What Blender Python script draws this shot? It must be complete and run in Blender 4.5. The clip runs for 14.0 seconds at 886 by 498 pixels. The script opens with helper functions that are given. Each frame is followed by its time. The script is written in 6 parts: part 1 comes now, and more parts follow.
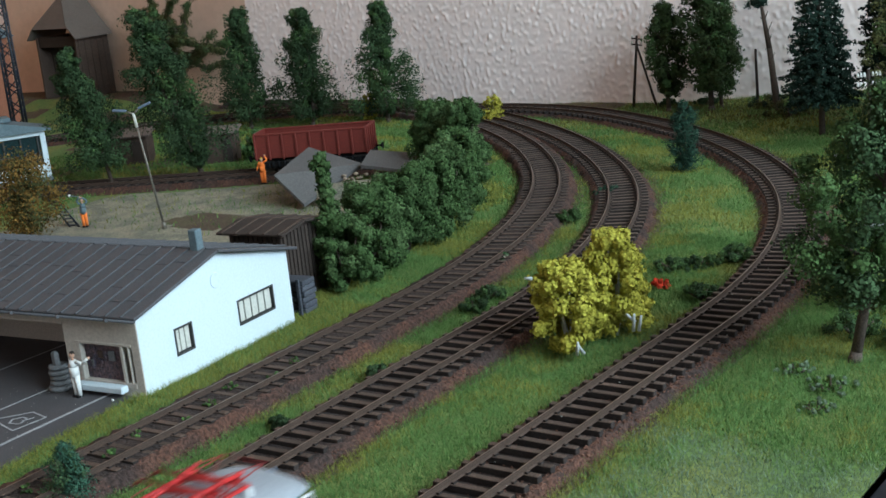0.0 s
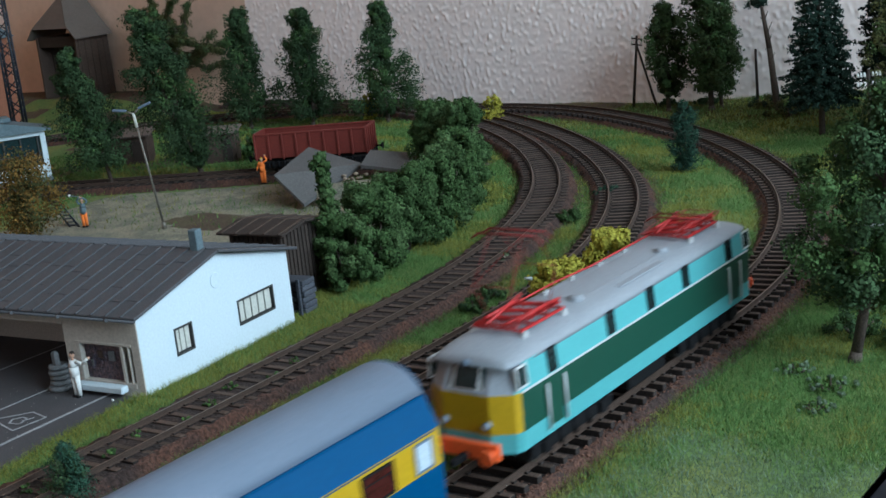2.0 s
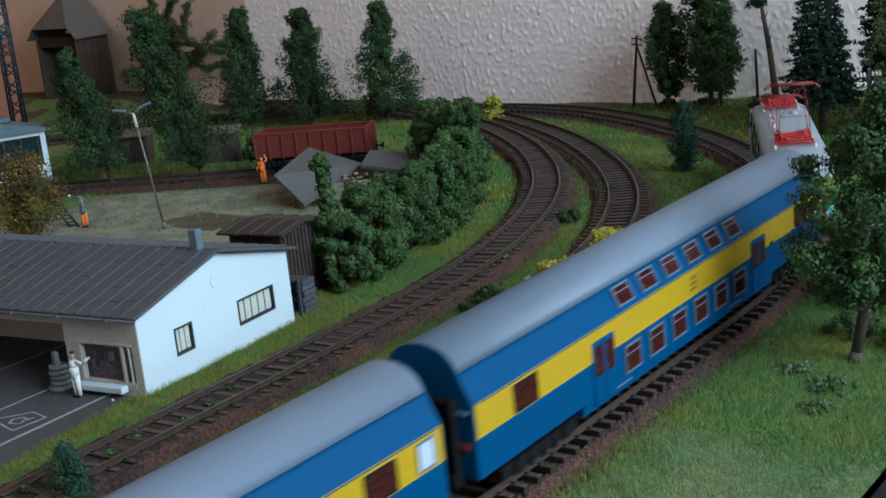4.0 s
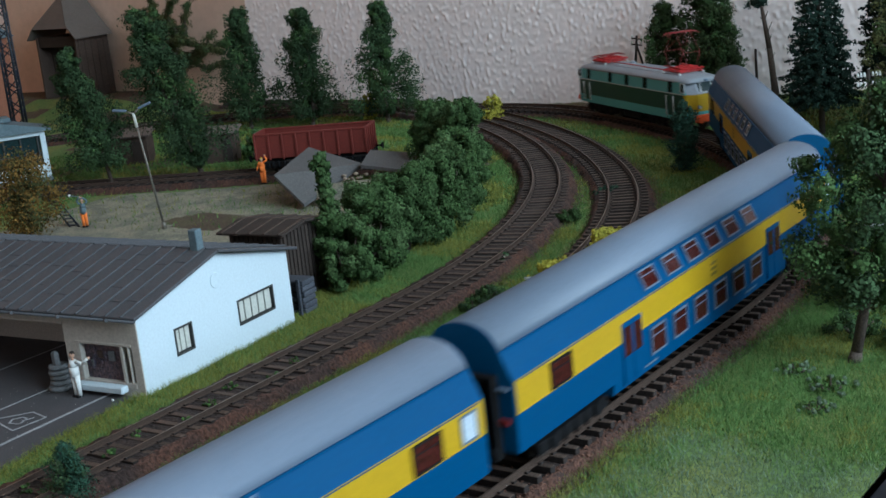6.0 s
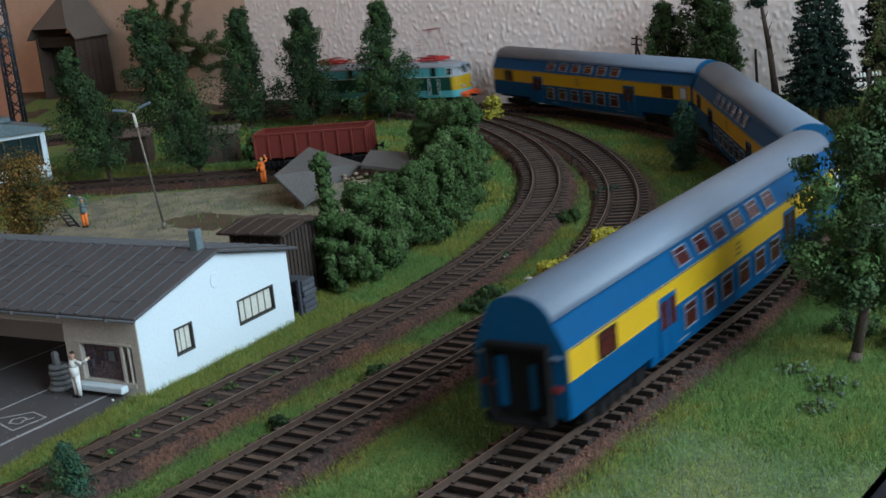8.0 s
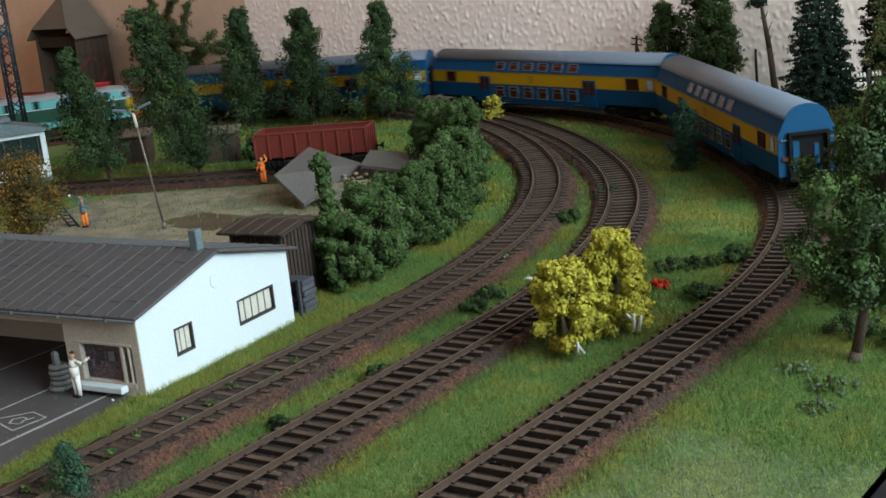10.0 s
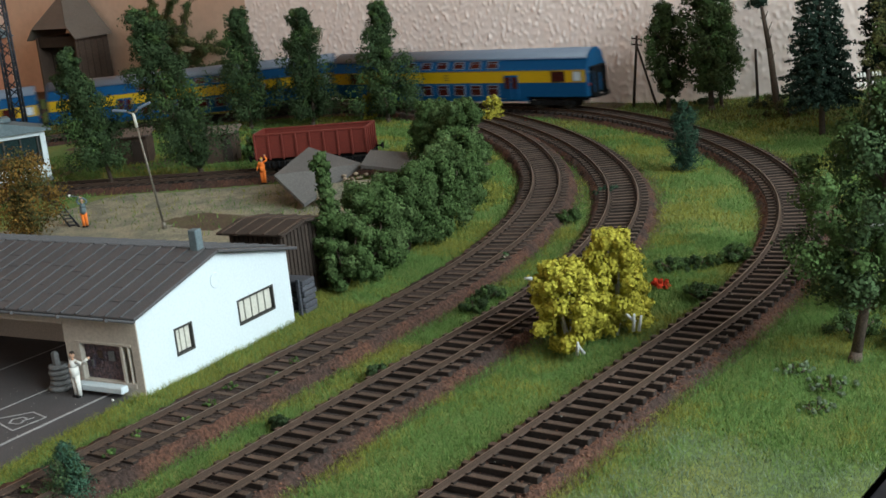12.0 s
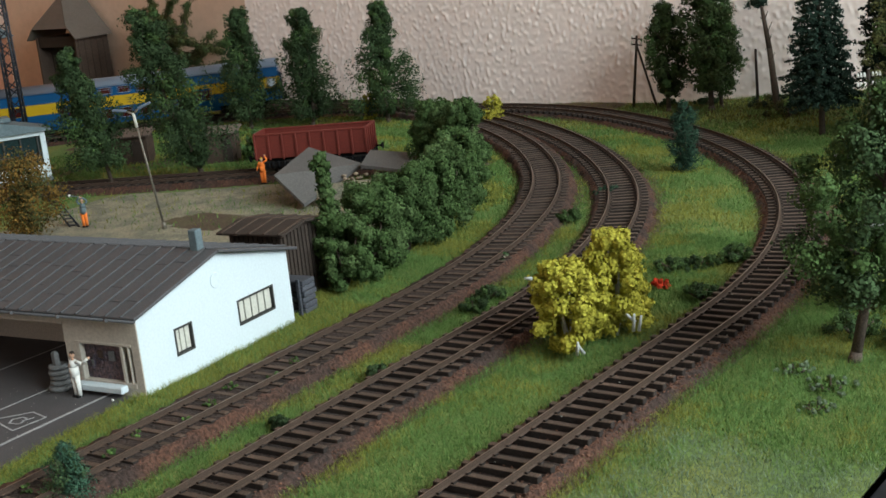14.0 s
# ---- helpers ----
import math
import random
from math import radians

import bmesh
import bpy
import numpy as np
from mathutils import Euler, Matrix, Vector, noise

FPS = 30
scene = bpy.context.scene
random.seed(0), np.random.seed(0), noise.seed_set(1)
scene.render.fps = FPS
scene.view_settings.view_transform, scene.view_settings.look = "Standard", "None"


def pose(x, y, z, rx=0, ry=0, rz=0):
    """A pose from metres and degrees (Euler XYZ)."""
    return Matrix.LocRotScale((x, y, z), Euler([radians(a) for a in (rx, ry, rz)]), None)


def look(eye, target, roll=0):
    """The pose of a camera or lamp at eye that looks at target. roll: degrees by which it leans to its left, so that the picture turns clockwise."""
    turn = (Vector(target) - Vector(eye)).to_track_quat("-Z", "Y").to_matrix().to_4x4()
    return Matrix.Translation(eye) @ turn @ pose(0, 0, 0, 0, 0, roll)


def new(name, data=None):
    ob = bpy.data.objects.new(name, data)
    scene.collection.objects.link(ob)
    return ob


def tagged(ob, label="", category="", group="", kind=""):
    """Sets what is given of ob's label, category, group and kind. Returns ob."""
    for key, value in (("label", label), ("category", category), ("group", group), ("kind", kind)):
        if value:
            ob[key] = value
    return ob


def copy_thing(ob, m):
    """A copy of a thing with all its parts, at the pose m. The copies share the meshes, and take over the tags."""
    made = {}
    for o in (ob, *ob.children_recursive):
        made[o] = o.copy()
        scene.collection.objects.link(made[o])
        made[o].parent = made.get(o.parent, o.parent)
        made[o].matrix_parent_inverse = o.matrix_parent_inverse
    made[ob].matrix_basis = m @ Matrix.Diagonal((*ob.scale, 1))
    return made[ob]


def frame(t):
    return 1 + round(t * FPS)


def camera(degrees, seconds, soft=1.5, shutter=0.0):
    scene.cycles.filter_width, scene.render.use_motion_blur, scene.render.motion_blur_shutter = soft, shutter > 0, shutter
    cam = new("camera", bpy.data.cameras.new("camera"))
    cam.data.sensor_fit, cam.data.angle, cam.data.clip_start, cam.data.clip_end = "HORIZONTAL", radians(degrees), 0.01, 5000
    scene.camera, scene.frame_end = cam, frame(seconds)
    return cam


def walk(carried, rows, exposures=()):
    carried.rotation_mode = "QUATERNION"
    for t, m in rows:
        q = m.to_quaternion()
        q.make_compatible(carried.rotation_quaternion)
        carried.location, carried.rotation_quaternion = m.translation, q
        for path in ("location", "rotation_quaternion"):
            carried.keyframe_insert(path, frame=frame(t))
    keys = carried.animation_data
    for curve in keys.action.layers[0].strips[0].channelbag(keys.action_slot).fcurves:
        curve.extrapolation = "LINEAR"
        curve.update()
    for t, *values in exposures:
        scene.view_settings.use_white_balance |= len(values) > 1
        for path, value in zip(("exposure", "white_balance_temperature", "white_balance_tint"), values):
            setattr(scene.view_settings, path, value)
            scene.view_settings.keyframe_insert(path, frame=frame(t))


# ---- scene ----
# A model railway at 1:87 in a living room. World axes: +Y along the straight tracks, +X towards the room's window,
# z = 0 on the rail heads.

# ---- camera ----
cam = camera(37.12, 14.0, soft=1.6, shutter=0.8)
EYE = pose(0, 0, 0.1697) @ pose(0, 0, 0, 0, 0, 37.25) @ pose(0, 0, 0, 90 - 13.99) @ pose(0, 0, 0, 0, 0, -6.01)
walk(cam, [(0.0, EYE), (14.0, EYE)],
     exposures=[(0.0, 0.05, 5950, 3), (1.0, -0.05, 5800, 3), (2.5, -0.25, 5650, 3), (7.3, -0.28, 5650, 3), (8.2, -0.22, 6100, 6), (10.3, 0.05, 6700, 5), (12.0, 0.07, 6850, 6), (14.0, 0.05, 6900, 6)])

# ---- light ----
world = bpy.data.worlds.new("room_sky")
scene.world = world
world.use_nodes = True
sky = world.node_tree.nodes.new("ShaderNodeTexSky")
sky.sky_type, sky.sun_disc, sky.sun_elevation, sky.sun_rotation = "NISHITA", False, radians(35), radians(80)
world.node_tree.links.new(sky.outputs[0], world.node_tree.nodes["Background"].inputs[0])
world.node_tree.nodes["Background"].inputs[1].default_value = 0.1


def area_lamp(name, place, target, width, height, watts, colour):
    data = bpy.data.lights.new(name, "AREA")
    data.shape, data.size, data.size_y, data.energy, data.color = "RECTANGLE", width, height, watts, colour
    ob = new(name, data)
    ob.matrix_world = look(place, target)
    return ob


area_lamp("window_daylight", (1.03, 0.35, 0.78), (-0.45, 0.55, 0.0), 1.1, 0.9, 44, (0.80, 0.93, 1.0))
# Warm fill added from behind the viewer; no window is known there.
area_lamp("side_window_daylight", (-0.4, -1.86, 0.95), (-0.6, 0.6, 0.0), 1.3, 1.2, 5, (1.0, 0.86, 0.74))


# ---- materials ----
def material(name, base, rough=0.7, var=0.25, coarse=60, fine=900, bump=0.3, metal=0.0, tint=None, random_tone=0.0, spec=0.4, height=0.0004):
    """Colour varied at two scales, with a fine relief. coarse, fine: noise scales per metre. tint: a second colour for the coarse patches."""
    m = bpy.data.materials.new(name)
    m.use_nodes = True
    nt = m.node_tree
    nodes, link = nt.nodes, nt.links.new
    b = nodes["Principled BSDF"]
    co = nodes.new("ShaderNodeTexCoord")

    def noise_of(scale, detail):
        n = nodes.new("ShaderNodeTexNoise")
        n.inputs["Scale"].default_value, n.inputs["Detail"].default_value = scale, detail
        link(co.outputs["Object"], n.inputs["Vector"])
        return n.outputs["Fac"]

    def mix(fac, a, c, kind="MIX"):
        n = nodes.new("ShaderNodeMix")
        n.data_type, n.blend_type = "RGBA", kind
        for sock, v in (("Factor", fac), (6, a), (7, c)):
            s = n.inputs[0] if sock == "Factor" else n.inputs[sock]
            if isinstance(v, (int, float)):
                s.default_value = v
            elif isinstance(v, tuple):
                s.default_value = (*v, 1)
            else:
                link(v, s)
        return n.outputs[2]

    def ramp(fac, lo, hi):
        n = nodes.new("ShaderNodeMapRange")
        n.inputs["From Min"].default_value, n.inputs["From Max"].default_value = lo, hi
        link(fac, n.inputs["Value"])
        return n.outputs["Result"]

    dark = tuple(c * (1 - var) for c in base)
    lite = tuple(min(1, c * (1 + var)) for c in base)
    f_out, c_out = noise_of(fine, 3), noise_of(coarse, 4)
    col = mix(ramp(f_out, 0.35, 0.65), dark, lite)
    if tint:
        col = mix(ramp(c_out, 0.42, 0.62), col, mix(ramp(f_out, 0.35, 0.65), tuple(c * (1 - var) for c in tint), tuple(min(1, c * (1 + var)) for c in tint)))
    else:
        col = mix(ramp(c_out, 0.3, 0.7), col, mix(1.0, col, (1 - var * 0.5,) * 3, "MULTIPLY"))
    if random_tone:
        for node, sock in (("ShaderNodeObjectInfo", "Random"), ("ShaderNodeNewGeometry", "Random Per Island")):
            info = nodes.new(node)
            v = nodes.new("ShaderNodeMapRange")
            v.inputs["To Min"].default_value, v.inputs["To Max"].default_value = 1 - random_tone, 1 + random_tone
            link(info.outputs[sock], v.inputs["Value"])
            g = nodes.new("ShaderNodeVectorMath")
            g.operation = "SCALE"
            link(col, g.inputs[0])
            link(v.outputs[0], g.inputs["Scale"])
            col = g.outputs[0]
    link(col, b.inputs["Base Color"])
    b.inputs["Metallic"].default_value = metal
    b.inputs["Specular IOR Level"].default_value = spec
    r = nodes.new("ShaderNodeMapRange")
    r.inputs["To Min"].default_value, r.inputs["To Max"].default_value = max(0.02, rough - 0.1), min(1, rough + 0.1)
    link(c_out, r.inputs["Value"])
    link(r.outputs[0], b.inputs["Roughness"])
    if bump:
        bn = nodes.new("ShaderNodeBump")
        bn.inputs["Strength"].default_value, bn.inputs["Distance"].default_value = bump, height
        link(f_out, bn.inputs["Height"])
        link(bn.outputs[0], b.inputs["Normal"])
    return m


M_SOIL = material("turf_soil", (0.10, 0.165, 0.042), 0.95, 0.25, 25, 700, 0.8, tint=(0.155, 0.185, 0.05))
M_EARTH = material("brown_earth", (0.075, 0.05, 0.035), 0.95, 0.4, 30, 900, 0.8, tint=(0.09, 0.075, 0.04))
M_SAND = material("pale_gravel", (0.25, 0.23, 0.165), 0.95, 0.4, 60, 900, 0.8, tint=(0.15, 0.15, 0.115))
M_BALLAST = material("brown_ballast", (0.076, 0.034, 0.022), 0.95, 0.5, 40, 700, 1.0, tint=(0.040, 0.024, 0.020), height=0.0016)
# The track's middle strip: shade between the sleepers put into a darker ballast.
M_BALLAST_SHADE = material("oily_dark_ballast", (0.034, 0.021, 0.017), 0.9, 0.5, 60, 700, 1.0, tint=(0.022, 0.015, 0.013), height=0.0016)
M_STONE = material("ballast_stone", (0.092, 0.042, 0.027), 0.9, 0.35, 90, 1200, 0.4, random_tone=0.4)
M_RAIL = material("rusty_rail", (0.058, 0.036, 0.026), 0.65, 0.3, 120, 2500, 0.3, metal=0.15)
M_RAILHEAD = material("worn_rail_head", (0.21, 0.16, 0.125), 0.42, 0.2, 60, 2500, 0.1, metal=0.8)
# Sleeper sides near black, tops paler: gap shade and top light painted in.
M_SLEEPER_SHADE = material("sleeper_plastic", (0.018, 0.012, 0.010), 0.85, 0.35, 150, 1800, 0.5, random_tone=0.2)
M_SLEEPER_LIT = material("dusty_sleeper_top", (0.058, 0.037, 0.027), 0.8, 0.35, 150, 1800, 0.5, random_tone=0.3)
M_PLASTER = material("textured_wallpaper", (0.88, 0.755, 0.72), 0.9, 0.03, 12, 110, 0.0)
# Tan stands for the warm light on the wall's far end.
M_WARMLITPAPER = material("tan_wallpaper", (0.64, 0.445, 0.34), 0.9, 0.04, 12, 110, 0.0)
M_ROOMPAINT = material("room_paint", (0.55, 0.50, 0.45), 0.9, 0.06, 3, 40, 0.2)
M_WARMBOUNCE = material("terracotta_paint", (0.62, 0.26, 0.12), 0.9, 0.06, 3, 40, 0.2)
M_FLOOR = material("room_carpet", (0.09, 0.075, 0.06), 0.95, 0.2, 8, 300, 0.5)
M_FASCIA = material("dark_fascia_board", (0.012, 0.012, 0.016), 0.5, 0.2, 15, 300, 0.1)
M_ASPHALT = material("station_asphalt", (0.062, 0.058, 0.062), 0.9, 0.25, 60, 1800, 0.4)
M_PAINTLINE = material("white_road_marking", (0.32, 0.32, 0.33), 0.9, 0.4, 500, 2500, 0.2)


# ---- mesh helpers ----
def mesh_of(name, verts, faces, mats, index=None, smooth=False):
    me = bpy.data.meshes.new(name)
    me.from_pydata([tuple(v) for v in verts], [], [tuple(f) for f in faces])
    for m in mats if isinstance(mats, (list, tuple)) else [mats]:
        me.materials.append(m)
    if index is not None:
        me.polygons.foreach_set("material_index", index)
    if smooth:
        me.polygons.foreach_set("use_smooth", [True] * len(me.polygons))
    me.update()
    return me


def thing(name, label, category, at=None, group="", kind=""):
    ob = new(name)
    ob.empty_display_size = 0.01
    if at is not None:
        ob.matrix_world = at
    return tagged(ob, label, category, group, kind)


def part(name, data, parent, label="", at=None):
    """A mesh, or a bmesh with its material as a pair, as one object under a thing or a part."""
    if isinstance(data, tuple):
        bm, mats = data
        me = bpy.data.meshes.new(name)
        bm.to_mesh(me)
        bm.free()
        for m in mats if isinstance(mats, (list, tuple)) else [mats]:
            me.materials.append(m)
        data = me
    ob = new(name, data)
    if parent is not None:
        ob.parent = parent
    if at is not None:
        ob.matrix_local = at if parent is not None else ob.matrix_local
        if parent is None:
            ob.matrix_world = at
    if label:
        tagged(ob, label)
    return ob


def box(bm, lo, hi, bevel=0.0, mi=0, m=None):
    """An axis-aligned box between two corners, its edges bevelled, turned by m."""
    lo, hi = Vector(lo), Vector(hi)
    c, d = (lo + hi) / 2, hi - lo
    r = bmesh.ops.create_cube(bm, size=1.0, matrix=Matrix.Translation(c) @ Matrix.Diagonal((*d, 1)))
    vs = r["verts"]
    if bevel:
        es = list({e for v in vs for e in v.link_edges})
        rb = bmesh.ops.bevel(bm, geom=es, offset=bevel, segments=1, affect="EDGES", profile=0.5)
        vs = list({v for f in rb["faces"] for v in f.verts} | {v for v in vs if v.is_valid})
        allf = {f for v in vs for f in v.link_faces}
    else:
        allf = {f for v in vs for f in v.link_faces}
    for f in allf:
        f.material_index = mi
    if m is not None:
        bmesh.ops.transform(bm, matrix=m, verts=list({v for f in allf for v in f.verts}))
    return bm


def rod(bm, a, b, r1, r2=None, sides=8, mi=0):
    """A tapered rod from a to b."""
    a, b = Vector(a), Vector(b)
    r2 = r1 if r2 is None else r2
    q = (b - a).to_track_quat("Z", "Y").to_matrix().to_4x4()
    r = bmesh.ops.create_cone(bm, cap_ends=True, segments=sides, radius1=r1, radius2=max(r2, 1e-6), depth=(b - a).length,
                              matrix=Matrix.Translation((a + b) / 2) @ q)
    for f in {f for v in r["verts"] for f in v.link_faces}:
        f.material_index, f.smooth = mi, len(f.verts) == 4 and sides > 5
    return bm


def blob(bm, c, r, seed, stretch=(1, 1, 1), rough=0.25, sub=2, mi=0):
    """A rounded lump with an uneven skin."""
    res = bmesh.ops.create_icosphere(bm, subdivisions=sub, radius=1.0)
    for v in res["verts"]:
        k = 1 + rough * noise.noise(v.co * 1.7 + Vector((seed * 3.1, seed * 1.7, seed)))
        v.co = Vector(c) + Vector((v.co.x * stretch[0], v.co.y * stretch[1], v.co.z * stretch[2])) * (r * k)
    for f in {f for v in res["verts"] for f in v.link_faces}:
        f.material_index, f.smooth = mi, True
    return bm


def prism(bm, outline, y0, y1, mi=0):
    """An outline in x and z, pushed from y0 to y1."""
    a = [bm.verts.new((x, y0, z)) for x, z in outline]
    b = [bm.verts.new((x, y1, z)) for x, z in outline]
    n = len(outline)
    fs = [bm.faces.new(a), bm.faces.new(b[::-1])]
    for i in range(n):
        fs.append(bm.faces.new((a[i], b[i], b[(i + 1) % n], a[(i + 1) % n])))
    for f in fs:
        f.material_index = mi
    bmesh.ops.recalc_face_normals(bm, faces=fs)
    return fs


# ---- the tracks' plan ----
# start point, heading (degrees, left of +Y), then the pieces past the straight: (radius, turn in degrees) or (None, metres)
TRACKS = {
    "outer": (-0.2291, 0.4804, 0.0, [(0.4915, 34.4), (0.6374, 27.7), (0.305, 31.0), (None, 0.125), (0.313, 50.0), (None, 0.6)]),
    "middle": (-0.3159, 0.4525, 2.11, [(0.5172, 34.4), (0.7831, 36.0), (0.40, 20.0), (None, 0.6)]),
    "inner": (-0.3747, 0.4558, 2.36, [(0.5386, 34.4), (0.6923, 46.0), (None, 0.6)]),
}


def track_at(key, s):
    """Place and heading (radians, left of +Y) at s metres past the end of the straight."""
    x, y, deg, pieces = TRACKS[key]
    h = radians(deg)
    if s <= 0:
        return x - math.sin(h) * s, y + math.cos(h) * s, h
    for radius, much in pieces:
        length = radius * radians(much) if radius else much
        d = min(s, length)
        if radius:
            a = d / radius
            x, y, h = x - radius * (math.cos(h) - math.cos(h + a)), y + radius * (math.sin(h + a) - math.sin(h)), h + a
        else:
            x, y = x - math.sin(h) * d, y + math.cos(h) * d
        s -= d
        if s <= 0:
            break
    return x, y, h


def track_line(key, s0, s1, step=0.01):
    n = int(round((s1 - s0) / step))
    return [track_at(key, s0 + (s1 - s0) * i / n) for i in range(n + 1)]


SIDING = [(-0.560 - 0.0090 * i, 0.7754 - 0.004356 * i, radians(115.8)) for i in range(0, 34)]
EXTENT = {"outer": (-1.50, 1.72), "middle": (-1.45, 1.06), "inner": (-1.45, 0.84)}
LINES = {k: track_line(k, *EXTENT[k]) for k in TRACKS}
LINES["siding"] = SIDING
ALL_XY = np.array([(x, y) for l in LINES.values() for x, y, h in l])
NORMALS = np.array([(math.cos(h), math.sin(h)) for l in LINES.values() for x, y, h in l])


def from_tracks(xs, ys):
    """Distance of each place from the nearest track's centre line."""
    out = np.full(len(xs), 9.0)
    pts = np.stack([xs, ys], 1)
    for i in range(0, len(ALL_XY)):
        out = np.minimum(out, np.hypot(pts[:, 0] - ALL_XY[i, 0], pts[:, 1] - ALL_XY[i, 1]))
    return out


GROUND_Z = -0.0062
WALL_Y, EDGE_X = 1.043, -0.1235


def ground_z(x, y):
    """Height of the modelled landscape, cut level under the service station."""
    lx, ly = (x + 0.4084) * 0.994 + (y - 0.3294) * 0.1097, (y - 0.3294) * 0.994 - (x + 0.4084) * 0.1097
    if lx < -0.004 and -0.17 < ly < 0.106 and lx > -0.31:
        return -0.0090
    z = GROUND_Z + 0.0012 * noise.noise(Vector((x * 18, y * 18, 0.3))) + 0.0006 * noise.noise(Vector((x * 70, y * 70, 2)))
    right = max(0.0, min(1.0, (x + 0.52) / 0.22))
    z += 0.013 * right * max(0.0, min(1.0, (y - 0.88) / 0.15))
    z += 0.016 * max(0.0, min(1.0, (y - 0.92) / 0.06)) * max(0.0, min(1.0, (-1.10 - x) / 0.08))
    return z


def sweep(name, line, outline, mat, mi=None, drop=None):
    """A closed outline (across, up) swept along a track's line."""
    verts, faces, idx = [], [], []
    n = len(outline)
    for x, y, h in line:
        cx, cy = math.cos(h), math.sin(h)
        verts += [(x + o * cx, y + o * cy, z) for o, z in outline]
    for i in range(len(line) - 1):
        for j in range(n):
            k = (j + 1) % n
            faces.append((i * n + j, i * n + k, (i + 1) * n + k, (i + 1) * n + j))
            idx.append(mi[j] if mi else 0)
    faces += [tuple(range(n))[::-1], tuple(range(len(verts) - n, len(verts)))]
    idx += [0, 0]
    return mesh_of(name, verts, faces, mat, idx)


def build_track(key, label, name):
    line = LINES[key]
    top = thing(name, label, "railway track", kind="structure")
    jitter = random.Random(key)
    # the ballast bed, its shoulders uneven
    verts, faces = [], []
    top_z = {"siding": -0.0030, "inner": -0.0026, "middle": -0.0038}.get(key, -0.0046)
    outline = [(-0.0215, -0.0085), (-0.0180, -0.0064), (-0.0160, max(-0.0046, top_z)), (-0.0140, top_z), (0.0140, top_z), (0.0160, max(-0.0046, top_z)), (0.0180, -0.0064), (0.0215, -0.0085)]
    fine = []
    for (x0, y0, h0), (x1, y1, h1) in zip(line, line[1:]):
        for k in range(3):
            f = k / 3
            fine.append((x0 + (x1 - x0) * f, y0 + (y1 - y0) * f, h0 + (h1 - h0) * f))
    for x, y, h in fine:
        for o, z in outline:
            o += jitter.uniform(-0.0014, 0.0014)
            verts.append((x + o * math.cos(h), y + o * math.sin(h), z + jitter.uniform(-0.0006, 0.0005)))
    n = len(outline)
    for i in range(len(fine) - 1):
        for j in range(n - 1):
            faces.append((i * n + j, i * n + j + 1, (i + 1) * n + j + 1, (i + 1) * n + j))
    darkened = [1 if i % (n - 1) == 3 else 0 for i in range(len(faces))]
    part("ballast_bed", mesh_of("ballast_bed", verts, faces, [M_BALLAST, M_BALLAST_SHADE], darkened, smooth=True), top, "reddish brown ballast, gap shade painted between the rails")
    for side in (-1, 1):
        c = side * 0.0087
        head = [(c - 0.0010, -0.0021), (c - 0.00028, -0.0017), (c - 0.00024, -0.0008), (c - 0.00034, -0.0006), (c - 0.00030, 0.0), (c + 0.00030, 0.0),
                (c + 0.00034, -0.0006), (c + 0.00024, -0.0008), (c + 0.00028, -0.0017), (c + 0.0010, -0.0021)]
        part("rail", sweep("rail", line, head, [M_RAIL, M_RAILHEAD], [0, 0, 0, 0, 1, 0, 0, 0, 0, 0]), top, "rusty rail with a worn bright head")
    return top


build_outer = build_track("outer", "brown weathered model track that curves along the wall", "outer_track")
build_middle = build_track("middle", "brown weathered model track between strips of grass", "middle_track")
build_inner = build_track("inner", "brown weathered model track beside the white building", "inner_track")
build_siding = build_track("siding", "dull siding track with the red wagon on it", "siding_track")

# ---- ground, fascia and room ----
def build_ground():
    xs = np.unique(np.concatenate([np.arange(-1.65, -0.8, 0.02), np.arange(-0.8, EDGE_X, 0.005), [EDGE_X]]))
    ys = np.unique(np.concatenate([np.arange(-1.1, 0.15, 0.03), np.arange(0.15, WALL_Y, 0.006), [WALL_Y]]))
    gx, gy = np.meshgrid(xs, ys)
    fx, fy = gx.ravel(), gy.ravel()
    away = from_tracks(fx, fy)
    verts = []
    for x, y, a in zip(fx, fy, away):
        z = ground_z(x, y)
        k = max(0.0, min(1.0, (a - 0.017) / 0.02))
        verts.append((x, y, z * k + (-0.0078) * (1 - k)))
    w = len(xs)
    faces, idx = [], []
    for j in range(len(ys) - 1):
        for i in range(w - 1):
            faces.append((j * w + i, j * w + i + 1, (j + 1) * w + i + 1, (j + 1) * w + i))
            x, y = (xs[i] + xs[i + 1]) / 2, (ys[j] + ys[j + 1]) / 2
            wob = 0.02 * noise.noise(Vector((x * 25, y * 25, 5)))
            off = (x + 0.560) * -0.4356 + (y - 0.7754) * 0.9
            sandy = (-0.78 < x + wob < -0.50 and 0.44 < y + wob and off + wob < -0.024 and y < 0.72) or (0.019 < off + 0.2 * wob < 0.034 and -0.95 < x < -0.60)
            if ((x + wob + 0.632) / 0.034) ** 2 + ((y - 0.583) / 0.020) ** 2 < 1:
                sandy, away[j * w + i] = False, 0.0
            idx.append(1 if sandy else 2 if away[j * w + i] < 0.021 or (x < -0.8 and wob > 0.004) or (y > 0.985 and x < -0.57 + wob) else 0)
    ob = new("ground", mesh_of("ground", verts, faces, [M_SOIL, M_SAND, M_EARTH], idx, smooth=True))
    tagged(ob, "modelled landscape of green turf, brown earth and pale gravel", "ground", kind="structure")


build_ground()


def slab(name, lo, hi, mat, label, category, bevel=0.0):
    bm = bmesh.new()
    box(bm, lo, hi, bevel)
    ob = part(name, (bm, mat), None)
    return tagged(ob, label, category, kind="structure")


